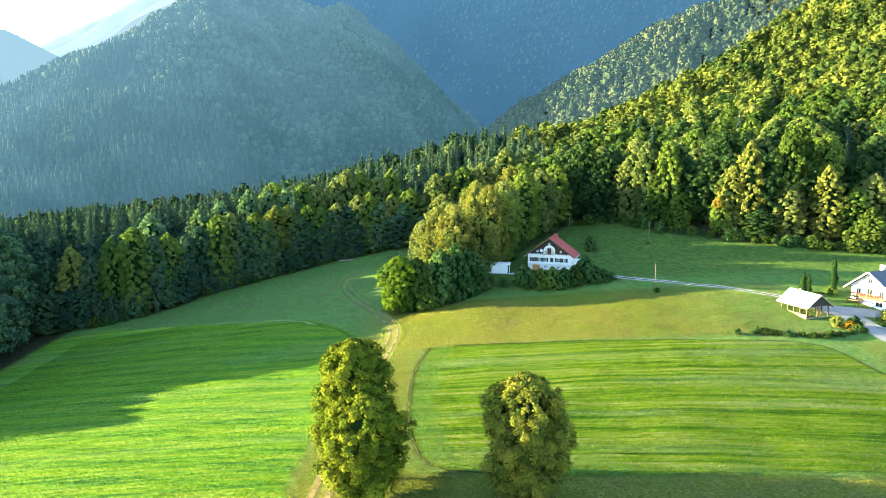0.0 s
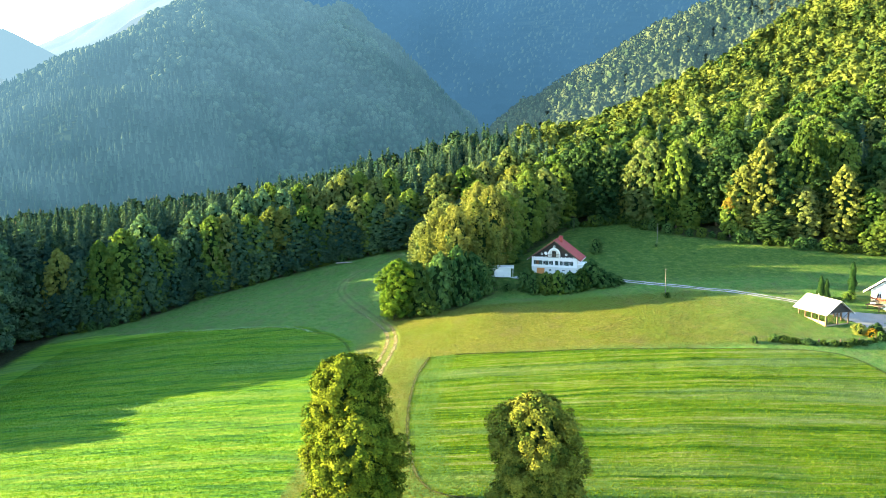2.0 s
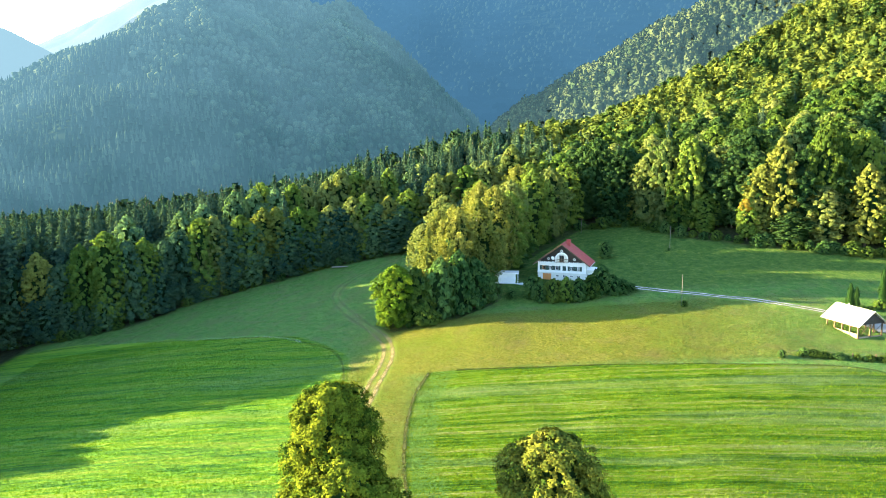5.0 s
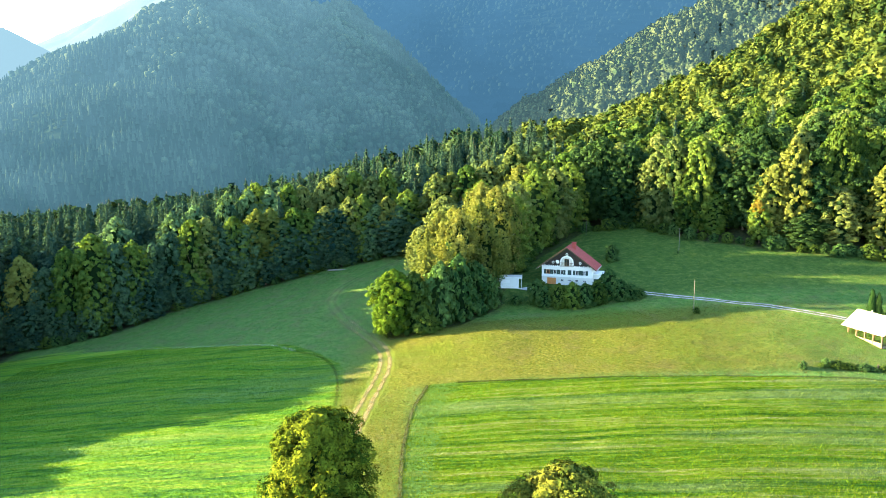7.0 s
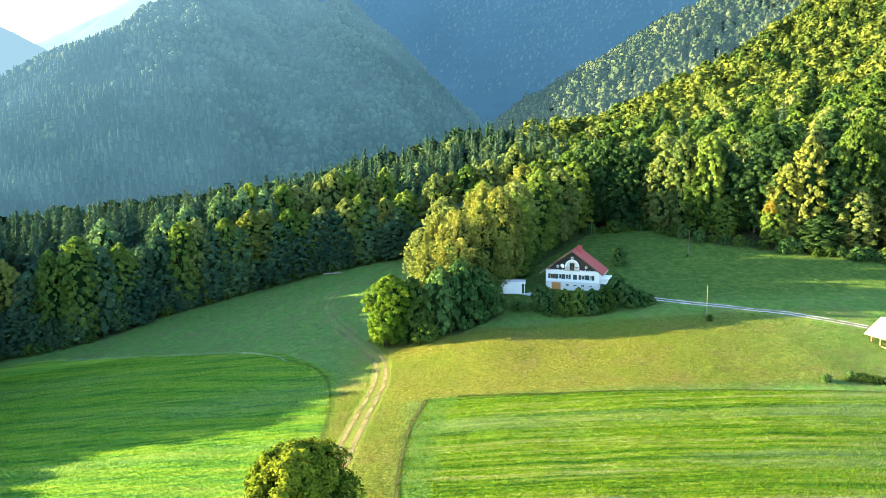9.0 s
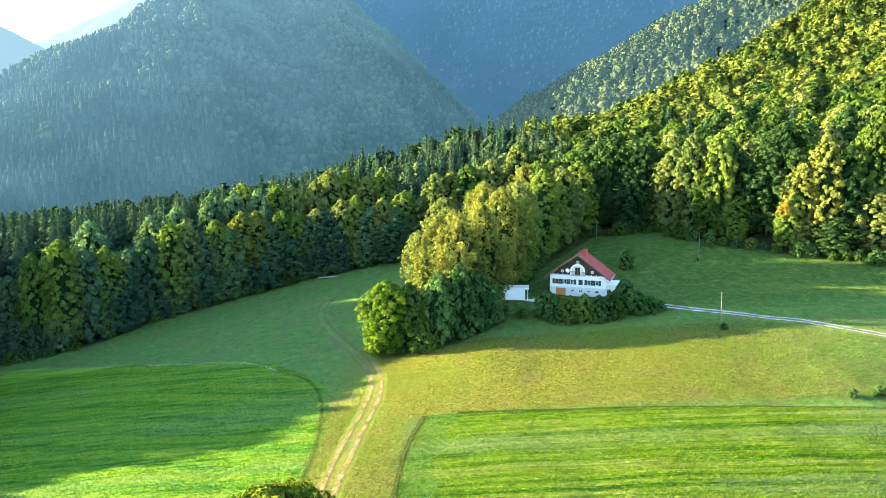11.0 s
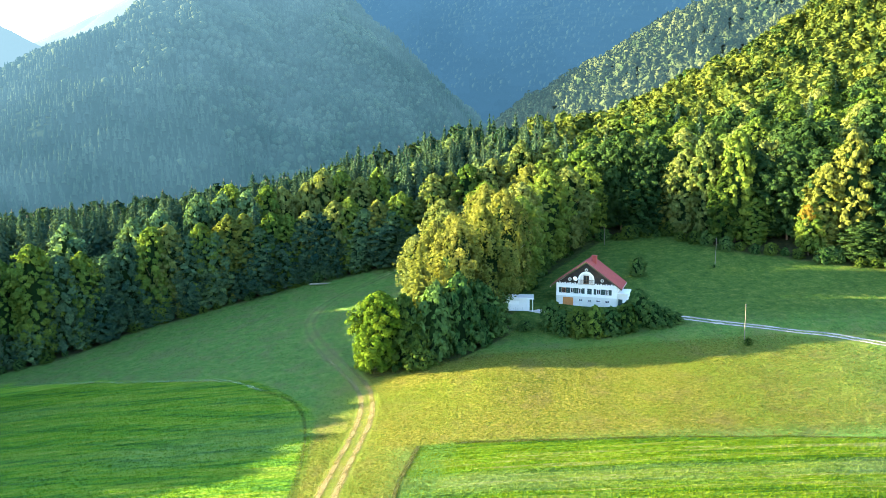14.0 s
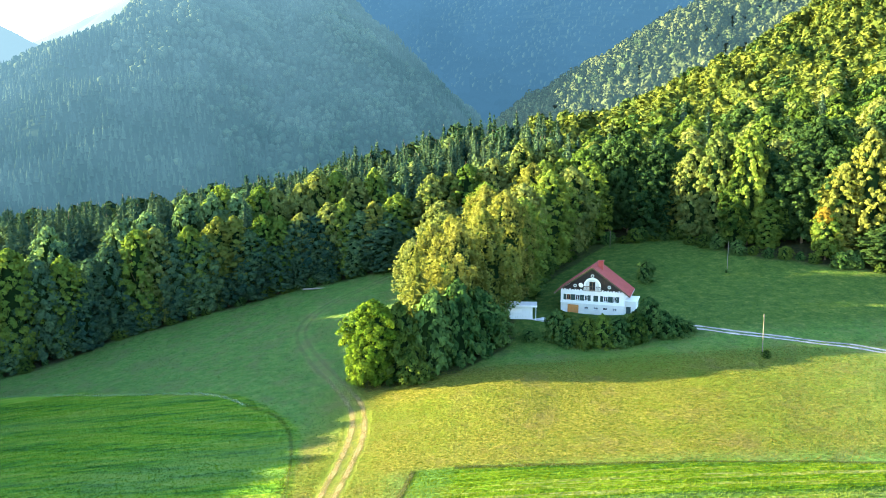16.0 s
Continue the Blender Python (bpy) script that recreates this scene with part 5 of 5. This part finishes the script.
box_part("chimney_cap", (6.5, 7.6, 2.7, 3.8, R + 0.95, R + 1.05), REDTILE, chimney)
for x0, x1 in lower:
    window(house, x0, x1, 1.35, 1.85, 0.12, bars=1)
made = [window(house, x0, x1, 3.0, 4.05, 0.12, frame_mat=ORANGE if k == 0 else None) for k, (x0, x1) in enumerate(upper)]
for sx, ex in shutters:
    mid_x = (sx + ex) / 2
    w = made[min(range(len(upper)), key=lambda k: abs(sum(upper[k]) / 2 - mid_x))]
    s = box_part("shutter", (sx, ex, -0.07, -0.01, 2.98, 4.08), SHUTTER, w, "dark green wooden shutter")
    for k in range(6):
        box_part("slat", (sx + 0.06, ex - 0.06, -0.09, -0.07, 3.06 + k * 0.165, 3.15 + k * 0.165), SHUTTER, s)
garage = new("garage_door")
garage.parent = house
garage["label"] = "orange wooden garage door"
for k in range(6):
    box_part("board", (1.32 + k * 0.352, 1.32 + k * 0.352 + 0.34, 0.10, 0.16, 0.02, 2.08), ORANGE, garage)


def ring(bm, cx, cz, r0, r1, y0, y1, a0, a1, n):
    for k in range(n):
        q = [a0 + (a1 - a0) * (k + j) / n for j in (0, 1)]
        prism(bm, [(cx + r * math.cos(a), cz + r * math.sin(a)) for r, a in ((r0, q[0]), (r1, q[0]), (r1, q[1]), (r0, q[1]))], y0, y1)


AX, AZ = 6.0, 5.55
loggia = new("arched_balcony")
loggia.parent = house
loggia["label"] = "white arched balcony opening in the gable"
solid("arch", lambda bm: ring(bm, AX, AZ + 0.35, 1.28, 1.62, -0.22, -0.10, 0, math.pi, 16), WHITE, loggia)
for sx in (AX - 1.62, AX + 1.28):
    box_part("pillar", (sx, sx + 0.34, -0.22, -0.10, AZ - 0.5, AZ + 0.35), WHITE, loggia)
# no opening is cut: grey plaster paints the shade of a set-back wall
solid("recess", lambda bm: prism(bm, [(AX + 1.28 * math.cos(a), AZ + 0.35 + 1.28 * math.sin(a)) for a in np.linspace(0, math.pi, 13)] + [(AX - 1.28, AZ - 0.5), (AX + 1.28, AZ - 0.5)],
      -0.14, -0.12), GREYWALL, loggia, "pale flat back panel of the balcony, greyed as if set back")
door = box_part("balcony_door", (AX - 0.55, AX + 0.55, -0.18, -0.14, AZ - 0.5, AZ + 1.2), BROWNWOOD, loggia, "dark glazed balcony door")
for k in (-1, 1):
    box_part("pane", (AX + k * 0.27 - 0.20, AX + k * 0.27 + 0.20, -0.19, -0.18, AZ - 0.3, AZ + 1.1), GLASS, door)
box_part("balcony_floor", (AX - 1.6, AX + 1.6, -0.60, -0.12, AZ - 0.62, AZ - 0.50), CONCRETE, loggia)
box_part("rail", (AX - 1.6, AX + 1.6, -0.60, -0.54, AZ + 0.28, AZ + 0.36), BROWNWOOD, loggia, "dark wooden rail")
for k in range(17):
    box_part("baluster", (AX - 1.58 + k * 0.195, AX - 1.53 + k * 0.195, -0.59, -0.55, AZ - 0.50, AZ + 0.28), BROWNWOOD, loggia)
for cx, cz in ((2.75, 5.85), (9.15, 5.85), (6.0, 7.85)):
    solid("gable_roundel", lambda bm: ring(bm, cx, cz, 0.16, 0.33, -0.17, -0.10, 0, math.tau, 14), GREYWALL, house, "pale round ornament")


def dish_shape(bm):
    bmesh.ops.create_uvsphere(bm, u_segments=18, v_segments=10, radius=0.6)
    bmesh.ops.delete(bm, geom=[v for v in bm.verts if v.co.z > -0.25], context='VERTS')
    bmesh.ops.solidify(bm, geom=bm.faces[:], thickness=0.03)
    bmesh.ops.rotate(bm, verts=bm.verts, cent=(0, 0, 0), matrix=Euler((radians(-75), 0, radians(-15))).to_matrix())
    bmesh.ops.translate(bm, verts=bm.verts, vec=(4.1, -0.75, 6.25))


dish = solid("satellite_dish", dish_shape, DISH, house, "white satellite dish")
box_part("dish_arm", (4.07, 4.13, -0.55, -0.1, 6.16, 6.22), CONCRETE, dish)
# the flat-roofed annex on the right side
annex = new("annex")
annex.parent = house
annex["label"] = "pale flat-roofed annex against the side wall"
box_part("annex_wall", (W + 0.02, W + 2.0, 0.6, 5.0, 0.0, 3.3), GREYWALL, annex)
box_part("annex_roof", (W + 0.02, W + 2.25, 0.35, 5.2, 3.3, 3.46), WHITE, annex, "white flat roof slab")
box_part("annex_door", (W + 0.25, W + 1.05, 0.55, 0.60, 0.1, 2.2), SHUTTER, annex, "dark door")
box_part("annex_post", (W + 2.08, W + 2.2, 0.40, 0.52, 0.0, 3.3), WHITE, annex)

# the white hut
hut = tagged(new("garden_hut"), "small white hut with a flat roof", "shed")
hut.matrix_basis = pose(13.2, 175.0, -0.85, 0, 0, -8)
for k in range(12):
    box_part("wall_panel", (k * 0.45, k * 0.45 + 0.435, 0, 0.10, 0.0, 2.45), WHITE, hut)
box_part("wall", (0, 0.1, 0.10, 2.6, 0, 2.45), WHITE, hut)
box_part("wall", (5.3, 5.4, 0.10, 2.6, 0, 2.45), WHITE, hut)
box_part("wall", (0.1, 5.3, 2.5, 2.6, 0, 2.45), WHITE, hut)
box_part("roof", (-0.4, 6.2, -0.5, 3.0, 2.45, 2.68), METAL, hut, "pale flat roof", 0.02)
shutter = box_part("window_shutter", (1.3, 3.4, -0.04, 0.0, 1.25, 1.95), DISH, hut, "closed white shutter")
for k in range(4):
    box_part("slat", (1.35, 3.35, -0.06, -0.04, 1.30 + k * 0.16, 1.42 + k * 0.16), DISH, shutter)
hut_door = box_part("door", (4.2, 5.0, -0.05, 0.0, 0.05, 2.0), WHITE, hut, "plain white door")
box_part("handle", (4.86, 4.92, -0.11, -0.05, 0.98, 1.08), METAL, hut_door)
for px in (6.0,):
    box_part("post", (px - 0.06, px + 0.06, -0.38, -0.26, 0.0, 2.45), WHITE, hut, "white post under the overhanging roof")
box_part("fascia", (-0.42, 6.22, -0.54, -0.5, 2.40, 2.72), WHITE, hut)
path = tagged(solid("stone_slab", lambda bm: block(bm, -2.4, 2.4, -1.0, 1.0, -0.5, 0.22), CONCRETE, None), "pale concrete slab beside the hut", "paving")
path.matrix_basis = pose(21.0, 174.6, at(21.0, 174.6), 0, 0, -15)

# the open barn
barn = tagged(new("open_barn"), "open timber barn with a pale metal roof", "barn")
barn.matrix_basis = pose(78.0, 136.2, -4.9, 0, 0, 13.8)
BW, BD, BE, BR = 5.5, 7.2, 2.9, 5.25
for px in (0.0, BW / 2, BW):
    for py in (0.0, BD / 4, BD / 2, 3 * BD / 4, BD):
        if px == BW / 2 and 0 < py < BD:
            continue
        box_part("post", (px - 0.11, px + 0.11, py - 0.11, py + 0.11, -0.5, BE - 0.1), BROWNWOOD, barn)
for py in (0.0, BD):
    box_part("beam", (-0.1, BW + 0.1, py - 0.1, py + 0.1, BE - 0.15, BE + 0.05), BROWNWOOD, barn)
for px in (0.0, BW):
    box_part("beam", (px - 0.1, px + 0.1, -0.6, BD + 0.6, BE - 0.15, BE + 0.05), BROWNWOOD, barn)


def brace(bm, a, b, r=0.06):
    v, f = [], []
    limb(v, f, a, b, r, r, 4)
    vs = [bm.verts.new(q) for q in v]
    for q in f:
        bm.faces.new([vs[i] for i in q])


for xa, xb in ((0, BW / 2), (BW / 2, BW)):
    for a, b in (((xa, 0, 0.2), (xb, 0, BE - 0.2)), ((xb, 0, 0.2), (xa, 0, BE - 0.2))):
        solid("brace", lambda bm: brace(bm, a, b), BROWNWOOD, barn)
for k in range(4):
    ya, yb = k * BD / 4, (k + 1) * BD / 4
    solid("brace", lambda bm: brace(bm, (0, ya, BE - 1.1), (0, ya + 0.8, BE - 0.15)), BROWNWOOD, barn)
    solid("brace", lambda bm: brace(bm, (0, yb, BE - 1.1), (0, yb - 0.8, BE - 0.15)), BROWNWOOD, barn)
    for j in range(3):
        box_part("board", (-0.06, 0.0, ya + 0.12, yb - 0.12, 0.05 + j * 0.33, 0.35 + j * 0.33), PALEWOOD, barn, "pale boarded parapet" if k + j == 0 else "")
box_part("board", (0.1, BW - 0.1, -0.06, 0, 0.05, 0.45), PALEWOOD, barn)
for py in (-0.45, BD + 0.40):
    for k in range(9):
        x0 = 0.1 + k * (BW - 0.2) / 9
        h = (BR - 0.25 - BE) * (1 - abs(x0 + 0.28 - BW / 2) / (BW / 2 + 0.4))
        box_part("gable_board", (x0, x0 + 0.57, py, py + 0.04, BE, BE + max(0.2, h)), DARKWOOD, barn)
for side in (-1, 1):
    half = solid("roof", lambda bm: slab(bm, (BW / 2 + side * (BW / 2 + 0.75), BE - 0.40), (BW / 2, BR), -0.9, BD + 0.9, 0.08), METAL, barn, "pale sheet metal roof slope")
    for k in range(12):
        def seam(bm, k=k, side=side):
            y0 = -0.85 + k * (BD + 1.7) / 11.5
            slab(bm, (BW / 2 + side * (BW / 2 + 0.75), BE - 0.31), (BW / 2, BR + 0.09), y0, y0 + 0.05, 0.035)
        solid("seam", seam, METAL, half)
box_part("vent_pipe", (1.7, 1.85, 4.0, 4.15, BR - 1.0, BR + 0.7), METAL, barn)

# the second house
villa = tagged(new("white_house"), "white house with a dark roof and flowered balcony", "house")
villa.matrix_basis = pose(94.3, 147.6, -4.6, 0, 0, -64.5)
VW, VD, VE, VR = 8.6, 13.0, 5.0, 8.4
vh = [(1.2, 2.2, 3.2, 4.4), (3.6, 4.8, 2.7, 4.7), (6.3, 7.3, 3.2, 4.4), (1.2, 2.3, 1.0, 2.1), (5.6, 7.2, 0.9, 2.1), (3.7, 4.7, 5.9, 7.0)]
solid("wall", lambda bm: holed_wall(bm, (0, VW), (-0.8, VE), [h for h in vh if h[3] < VE], 0, 0.3), WHITE, villa, "white rendered gable wall")
solid("gable", lambda bm: prism(bm, [(0, VE), (VW, VE), (VW / 2, VR - 0.1)], 0.0, 0.3), WHITE, villa)
box_part("wall", (0, 0.3, 0.3, VD, -0.8, VE), WHITE, villa)
box_part("wall", (VW - 0.3, VW, 0.3, VD, -0.8, VE), WHITE, villa)
box_part("wall", (0.3, VW - 0.3, VD - 0.3, VD, -0.8, VE), WHITE, villa)
for h in vh[:5]:
    window(villa, *h, 0.1)
window(villa, *vh[5], -0.06)
for side in (-1, 1):
    solid("roof", lambda bm: slab(bm, (VW / 2 + side * (VW / 2 + 0.9), VE - 0.65), (VW / 2, VR), -1.2, VD + 0.8, 0.2), DARKTILE, villa, "dark slate-coloured roof slope")
    solid("bargeboard", lambda bm: slab(bm, (VW / 2 + side * (VW / 2 + 0.92), VE - 0.70), (VW / 2, VR - 0.05), -1.26, -1.2, 0.28), WHITE, villa)
vch = box_part("chimney", (VW / 2 - 0.9, VW / 2 - 0.2, 4.5, 5.3, VR - 0.8, VR + 1.1), WHITE, villa, "white chimney")
box_part("chimney_cap", (VW / 2 - 1.0, VW / 2 - 0.1, 4.4, 5.4, VR + 1.1, VR + 1.2), CONCRETE, vch)
balcony = new("balcony")
balcony.parent = villa
box_part("balcony_floor", (0.6, VW - 0.6, -1.1, 0, 2.45, 2.6), BROWNWOOD, balcony)
box_part("rail", (0.6, VW - 0.6, -1.1, -1.04, 3.45, 3.55), BROWNWOOD, balcony)
for k in range(38):
    box_part("baluster", (0.62 + k * 0.196, 0.76 + k * 0.196, -1.09, -1.06, 2.6, 3.45), BROWNWOOD, balcony)
r5 = random.Random(3)


def flowers(bm):
    for k in range(90):
        x, z = r5.uniform(0.7, VW - 0.7), r5.uniform(3.1, 3.65)
        s = r5.uniform(0.07, 0.14)
        bmesh.ops.create_icosphere(bm, subdivisions=1, radius=s, matrix=Matrix.Translation((x, -1.2 + r5.uniform(-0.1, 0.05), z)))


tagged(solid("balcony_flowers", flowers, FLOWER, balcony, "red balcony flowers"), kind="stuff")
porch = new("porch")
porch.parent = villa
for px in (0.9, 3.4):
    box_part("post", (px, px + 0.14, -2.6, -2.46, -0.8, 1.9), BROWNWOOD, porch)
box_part("porch_roof", (0.6, 3.9, -2.9, -1.15, 2.0, 2.15), BROWNWOOD, porch, "brown timber porch roof")
for k in range(5):
    box_part("rail_board", (0.9, 3.5, -2.62, -2.58, -0.6 + k * 0.22, -0.44 + k * 0.22), BROWNWOOD, porch)

# poles
def utility_pole(x, y, h, label, lean=0.6):
    p = tagged(new("utility_pole"), label, "pole", "wooden poles across the meadow")
    p.matrix_basis = pose(x, y, at(x, y), lean, -lean, 0)
    v, f = [], []
    for k in range(4):
        limb(v, f, (0.02 * (k % 2), 0, -0.5 + (h + 0.5) * k / 4), (0.02 * ((k + 1) % 2), 0, -0.5 + (h + 0.5) * (k + 1) / 4), 0.075 - 0.007 * k, 0.068 - 0.007 * k, 9)
    part("shaft", raw_mesh("shaft", v, f, [POLEWOOD], True), p)
    box_part("cap", (-0.07, 0.07, -0.07, 0.07, h - 0.02, h + 0.04), POLEWOOD, p)
    for s in (-1, 1):
        box_part("insulator", (s * 0.09 - 0.025, s * 0.09 + 0.025, -0.03, 0.03, h - 0.40, h - 0.26), POLEWOOD, p)
    return p


utility_pole(52.0, 155.5, 6.5, "weathered wooden pole with weeds at its foot")
utility_pole(61.9, 192.4, 6.2, "weathered wooden pole beside a pale patch", -1.2)
utility_pole(36.3, 217.5, 4.2, "short grey pole at the wood's edge", 0.5)
utility_pole(43.0, 215.0, 4.2, "short grey pole at the wood's edge", 0.0)

# felled trunk at the wood's edge
log = tagged(new("felled_log"), "pale felled tree trunk lying at the wood's edge", "log")
log.matrix_basis = pose(-29.5, 219.6, at(-29.5, 219.6), 0, 0, 12)
lv, lf = [], []
limb(lv, lf, (-3.2, 0, 0.25), (0, 0.1, 0.27), 0.24, 0.22, 9)
limb(lv, lf, (0, 0.1, 0.27), (3.4, 0, 0.24), 0.22, 0.15, 9)
part("trunk", raw_mesh("trunk", lv, lf, [BARK_LOG], True), log)

# fence and low growth below the barn
fence = tagged(new("pasture_fence"), "old post and wire fence overgrown with weeds", "fence")
FENCE = along([(59.8, 128.9), (64, 129.6), (70, 128.2), (76, 127.6), (82, 129.0), (87, 131)], 1.0)
for k in range(0, len(FENCE) - 1, 4):
    fx, fy = FENCE[k]
    z = at(fx, fy)
    box_part("post", (fx - 0.08, fx + 0.08, fy - 0.08, fy + 0.08, z - 0.4, z + 1.0), BROWNWOOD, fence)
    if k + 4 < len(FENCE):
        nx, ny = FENCE[k + 4]
        solid("wire", lambda bm: brace(bm, (fx, fy, z + 0.8), (nx, ny, at(nx, ny) + 0.8), 0.012), POLEWOOD, fence)
set_out(shrubs, [(60.0, 128.6, 0.34, 1.0, 0), (64.2, 129.3, 0.36, 1.0, 0)] + [(fx + r5.uniform(-0.5, 0.5), fy - 0.3 + r5.uniform(-0.4, 0.4), r5.uniform(0.18, 0.30), r5.uniform(1.3, 2.0), r5.randrange(2))
                 for fx, fy in FENCE[4:]], "weeds along the pasture fence")
thuja = tagged(new("thuja"), "slim dark green columnar thuja", "shrub")
lob = [(0, 0, 0.8 + 0.62 * k, 0.56 - 0.30 * (k / 6) ** 4, 0.72) for k in range(7)]
r2 = np.random.default_rng(70)
part("trunk", trunk_mesh("trunk", 4.5, 0.08, lob, r2, BARK), thuja)
part("crown", crown_mesh("crown", lob, 2600, 0.16, THUJA, r2, core=0.85, cores=7), thuja)
thuja.matrix_basis = put(thuja, 84.0, 146.8, 1.15, 0, 0, 0.95)
tagged(thuja, group="columnar thujas behind the barn")
copy_thing(thuja, put(thuja, 83.0, 147.2, 1.1, 0, 0, 0.95))
copy_thing(thuja, put(thuja, 92.7, 151.8, 1.3, 0, 0, 0.85))
yard = [broadleaf("garden_bush", 2.4, 1.3, 0.05, 1400, 0.14, mat, 80 + k, puffs=40, taper=0.3, size=0.24, label=lab, bole=0.2, core=0.55)
        for k, (mat, lab) in enumerate(((LEAF_LIME, "rounded light green garden bush"), (LEAF_ORANGE, "small orange-yellow garden bush"), (LEAF_DEEP, "small dark green garden bush"), (LEAF_YELLOW, "small yellowish green garden bush")))]
for b in yard:
    tagged(b, category="bush")
set_out(yard, [(91.3, 150.2, 1.0, 1.2, 0), (82.6, 132.6, 1.1, 1.0, 3), (84.4, 131.4, 0.9, 1.0, 1), (86.0, 132.4, 1.2, 0.9, 2), (85.4, 130.6, 0.8, 1.1, 0), (94.5, 134.5, 1.6, 1.2, 3),
               (92.6, 132.0, 0.9, 1.0, 0), (88.8, 149.6, 0.5, 1.6, 2), (87.4, 149.8, 0.5, 1.6, 2), (86.2, 131.8, 0.8, 1.0, 2)], "bushes round the farmyard")
kerb = tagged(solid("garden_wall", lambda bm: block(bm, -3.0, 3.0, -0.15, 0.15, -0.4, 0.55), CONCRETE, None), "low concrete garden wall beside the driveway", "wall")
kerb.matrix_basis = pose(92.6, 131.0, at(92.6, 131.0), 0, 0, -62)

# ---- grass ----
def blades(name, x, y, size, mat, rng, label):
    """Leaning tufts of grass."""
    n = len(x)
    z = land(x, y)
    a = rng.random((n, 1)) * math.tau
    s = (size * (0.6 + 0.8 * rng.random(n)))[:, None]
    ca, sa = np.cos(a), np.sin(a)
    p = np.stack([x, y, z - 0.02], 1)
    side, lean = np.hstack([ca, sa, 0 * a]), np.hstack([-sa, ca, 0 * a])
    up = np.array([[0, 0, 1.0]])
    v = np.stack([p - side * s * 0.5, p + side * s * 0.5, p + up * s * 0.9 + lean * s * 0.6], 1).reshape(-1, 3)
    f = np.arange(n * 3).reshape(-1, 3)
    return tagged(new(name, raw_mesh(name, v, f, [mat])), label, "grass", kind="stuff")


rng = np.random.default_rng(77)


def striped_grass(name, angle, period, dark, mid_tone, pale):
    """Grass cut in long rows: pale and deep streaks follow the rows."""
    m = foliage(name, dark, pale, 0.42, 1.0)
    nt = m.node_tree
    rampn = [n for n in nt.nodes if n.type == 'VALTORGB'][0]
    el = rampn.color_ramp.elements.new(0.5)
    el.color = (*mid_tone, 1)
    rampn.color_ramp.elements[0].position, rampn.color_ramp.elements[2].position = 0.18, 0.85
    each = nt.nodes.new("ShaderNodeNewGeometry").outputs["Random Per Island"]
    tone = calc(nt, 'ADD', calc(nt, 'MULTIPLY', row_tone(nt, angle, period), 0.75), calc(nt, 'MULTIPLY', each, 0.25))
    nt.links.new(tone, rampn.inputs[0])
    hay = ramp(nt, noise_tex(nt, 1.0, 5, 0.65, coords(nt, 0.012, 0.13, 0.02, angle)), [(0.50, grey(0.0)), (0.62, grey(0.6))])
    col = mix(nt, hay, rampn.outputs[0], (0.120, 0.165, 0.065))
    for n in nt.nodes:
        if n.type == 'BSDF_DIFFUSE':
            nt.links.new(col, n.inputs[0])
    return m


GRASS_FRESH = striped_grass("grass_fresh", 1.2, 6.4, (0.0208, 0.0576, 0.0048), (0.084, 0.132, 0.0032), (0.128, 0.1456, 0.032))
GRASS_LEFT = striped_grass("grass_left", 14, 5.2, (0.016, 0.0688, 0.0096), (0.068, 0.1424, 0.008), (0.112, 0.16, 0.0144))
GRASS_DRY = foliage("grass_dry", (0.056, 0.0704, 0.008), (0.12, 0.1024, 0.024), 0.40, 1.0, False)
# blades of the far meadow, with the same shade in their colour
GRASS_FAR = foliage("grass_far", (0.024, 0.064, 0.011), (0.090, 0.114, 0.026), 0.4, 1.0, False)
GRASS_WILD = foliage("grass_wild", (0.024, 0.064, 0.0144), (0.08, 0.112, 0.0288), 0.5, 1.0, False)


def sample(x0, x1, y0, y1, n):
    return rng.uniform(x0, x1, n), rng.uniform(y0, y1, n)


x, y = sample(-6, 92, 74, 131, 260000)
ok = inside(x, y, FIELD_RIGHT)
blades("field_grass", x[ok], y[ok], 0.14, GRASS_FRESH, rng, "fresh green mown grass in stripes")
x, y = sample(-95, -16, 68, 172, 220000)
ok = inside(x, y, FIELD_LEFT)
blades("field_grass", x[ok], y[ok], 0.155, GRASS_LEFT, rng, "fresh green grass of the sloping field")
x, y = sample(-18, 78, 127, 158, 100000)
x2, y2 = sample(-19, 1, 62, 127, 50000)
x3, y3 = sample(-6, 70, 62, 77, 50000)
x2, y2 = np.append(x2, x3), np.append(y2, y3)
strip = ~inside(x2, y2, FIELD_LEFT)
x, y = np.append(x, x2[strip]), np.append(y, y2[strip])
ok = ~inside(x, y, FIELD_RIGHT) & ~((y > 136) & (x < -12.3)) & (rng.random(len(x)) < smooth(95, 38, x)) & (line_gap(x, y, TRACK) > 1.8) & (line_gap(x, y, ROAD) > 2.0)
blades("dry_grass", x[ok], y[ok], 0.12, GRASS_DRY, rng, "tall dry yellow meadow grass")
x, y = sample(-95, 110, 98, 226, 160000)
ok = ~inside(x, y, FIELD_LEFT) & ((y > 128) | (x > 60)) & (line_gap(x, y, TRACK) > 1.8) & (line_gap(x, y, ROAD) > 2.0) & (y < wood_edge(x)) & ~inside(x, y, FIELD_RIGHT) & ((y > 156) | (x < -12) | (rng.random(len(x)) < smooth(30, 60, x)))
right = (x > 5) & (y > 160)
blades("meadow_grass", x[ok & ~right], y[ok & ~right], 0.15, GRASS_WILD, rng, "green meadow grass")
blades("meadow_grass", x[ok & right], y[ok & right], 0.13, GRASS_FAR, rng, "short deep green meadow grass behind the house, darkened for shade")
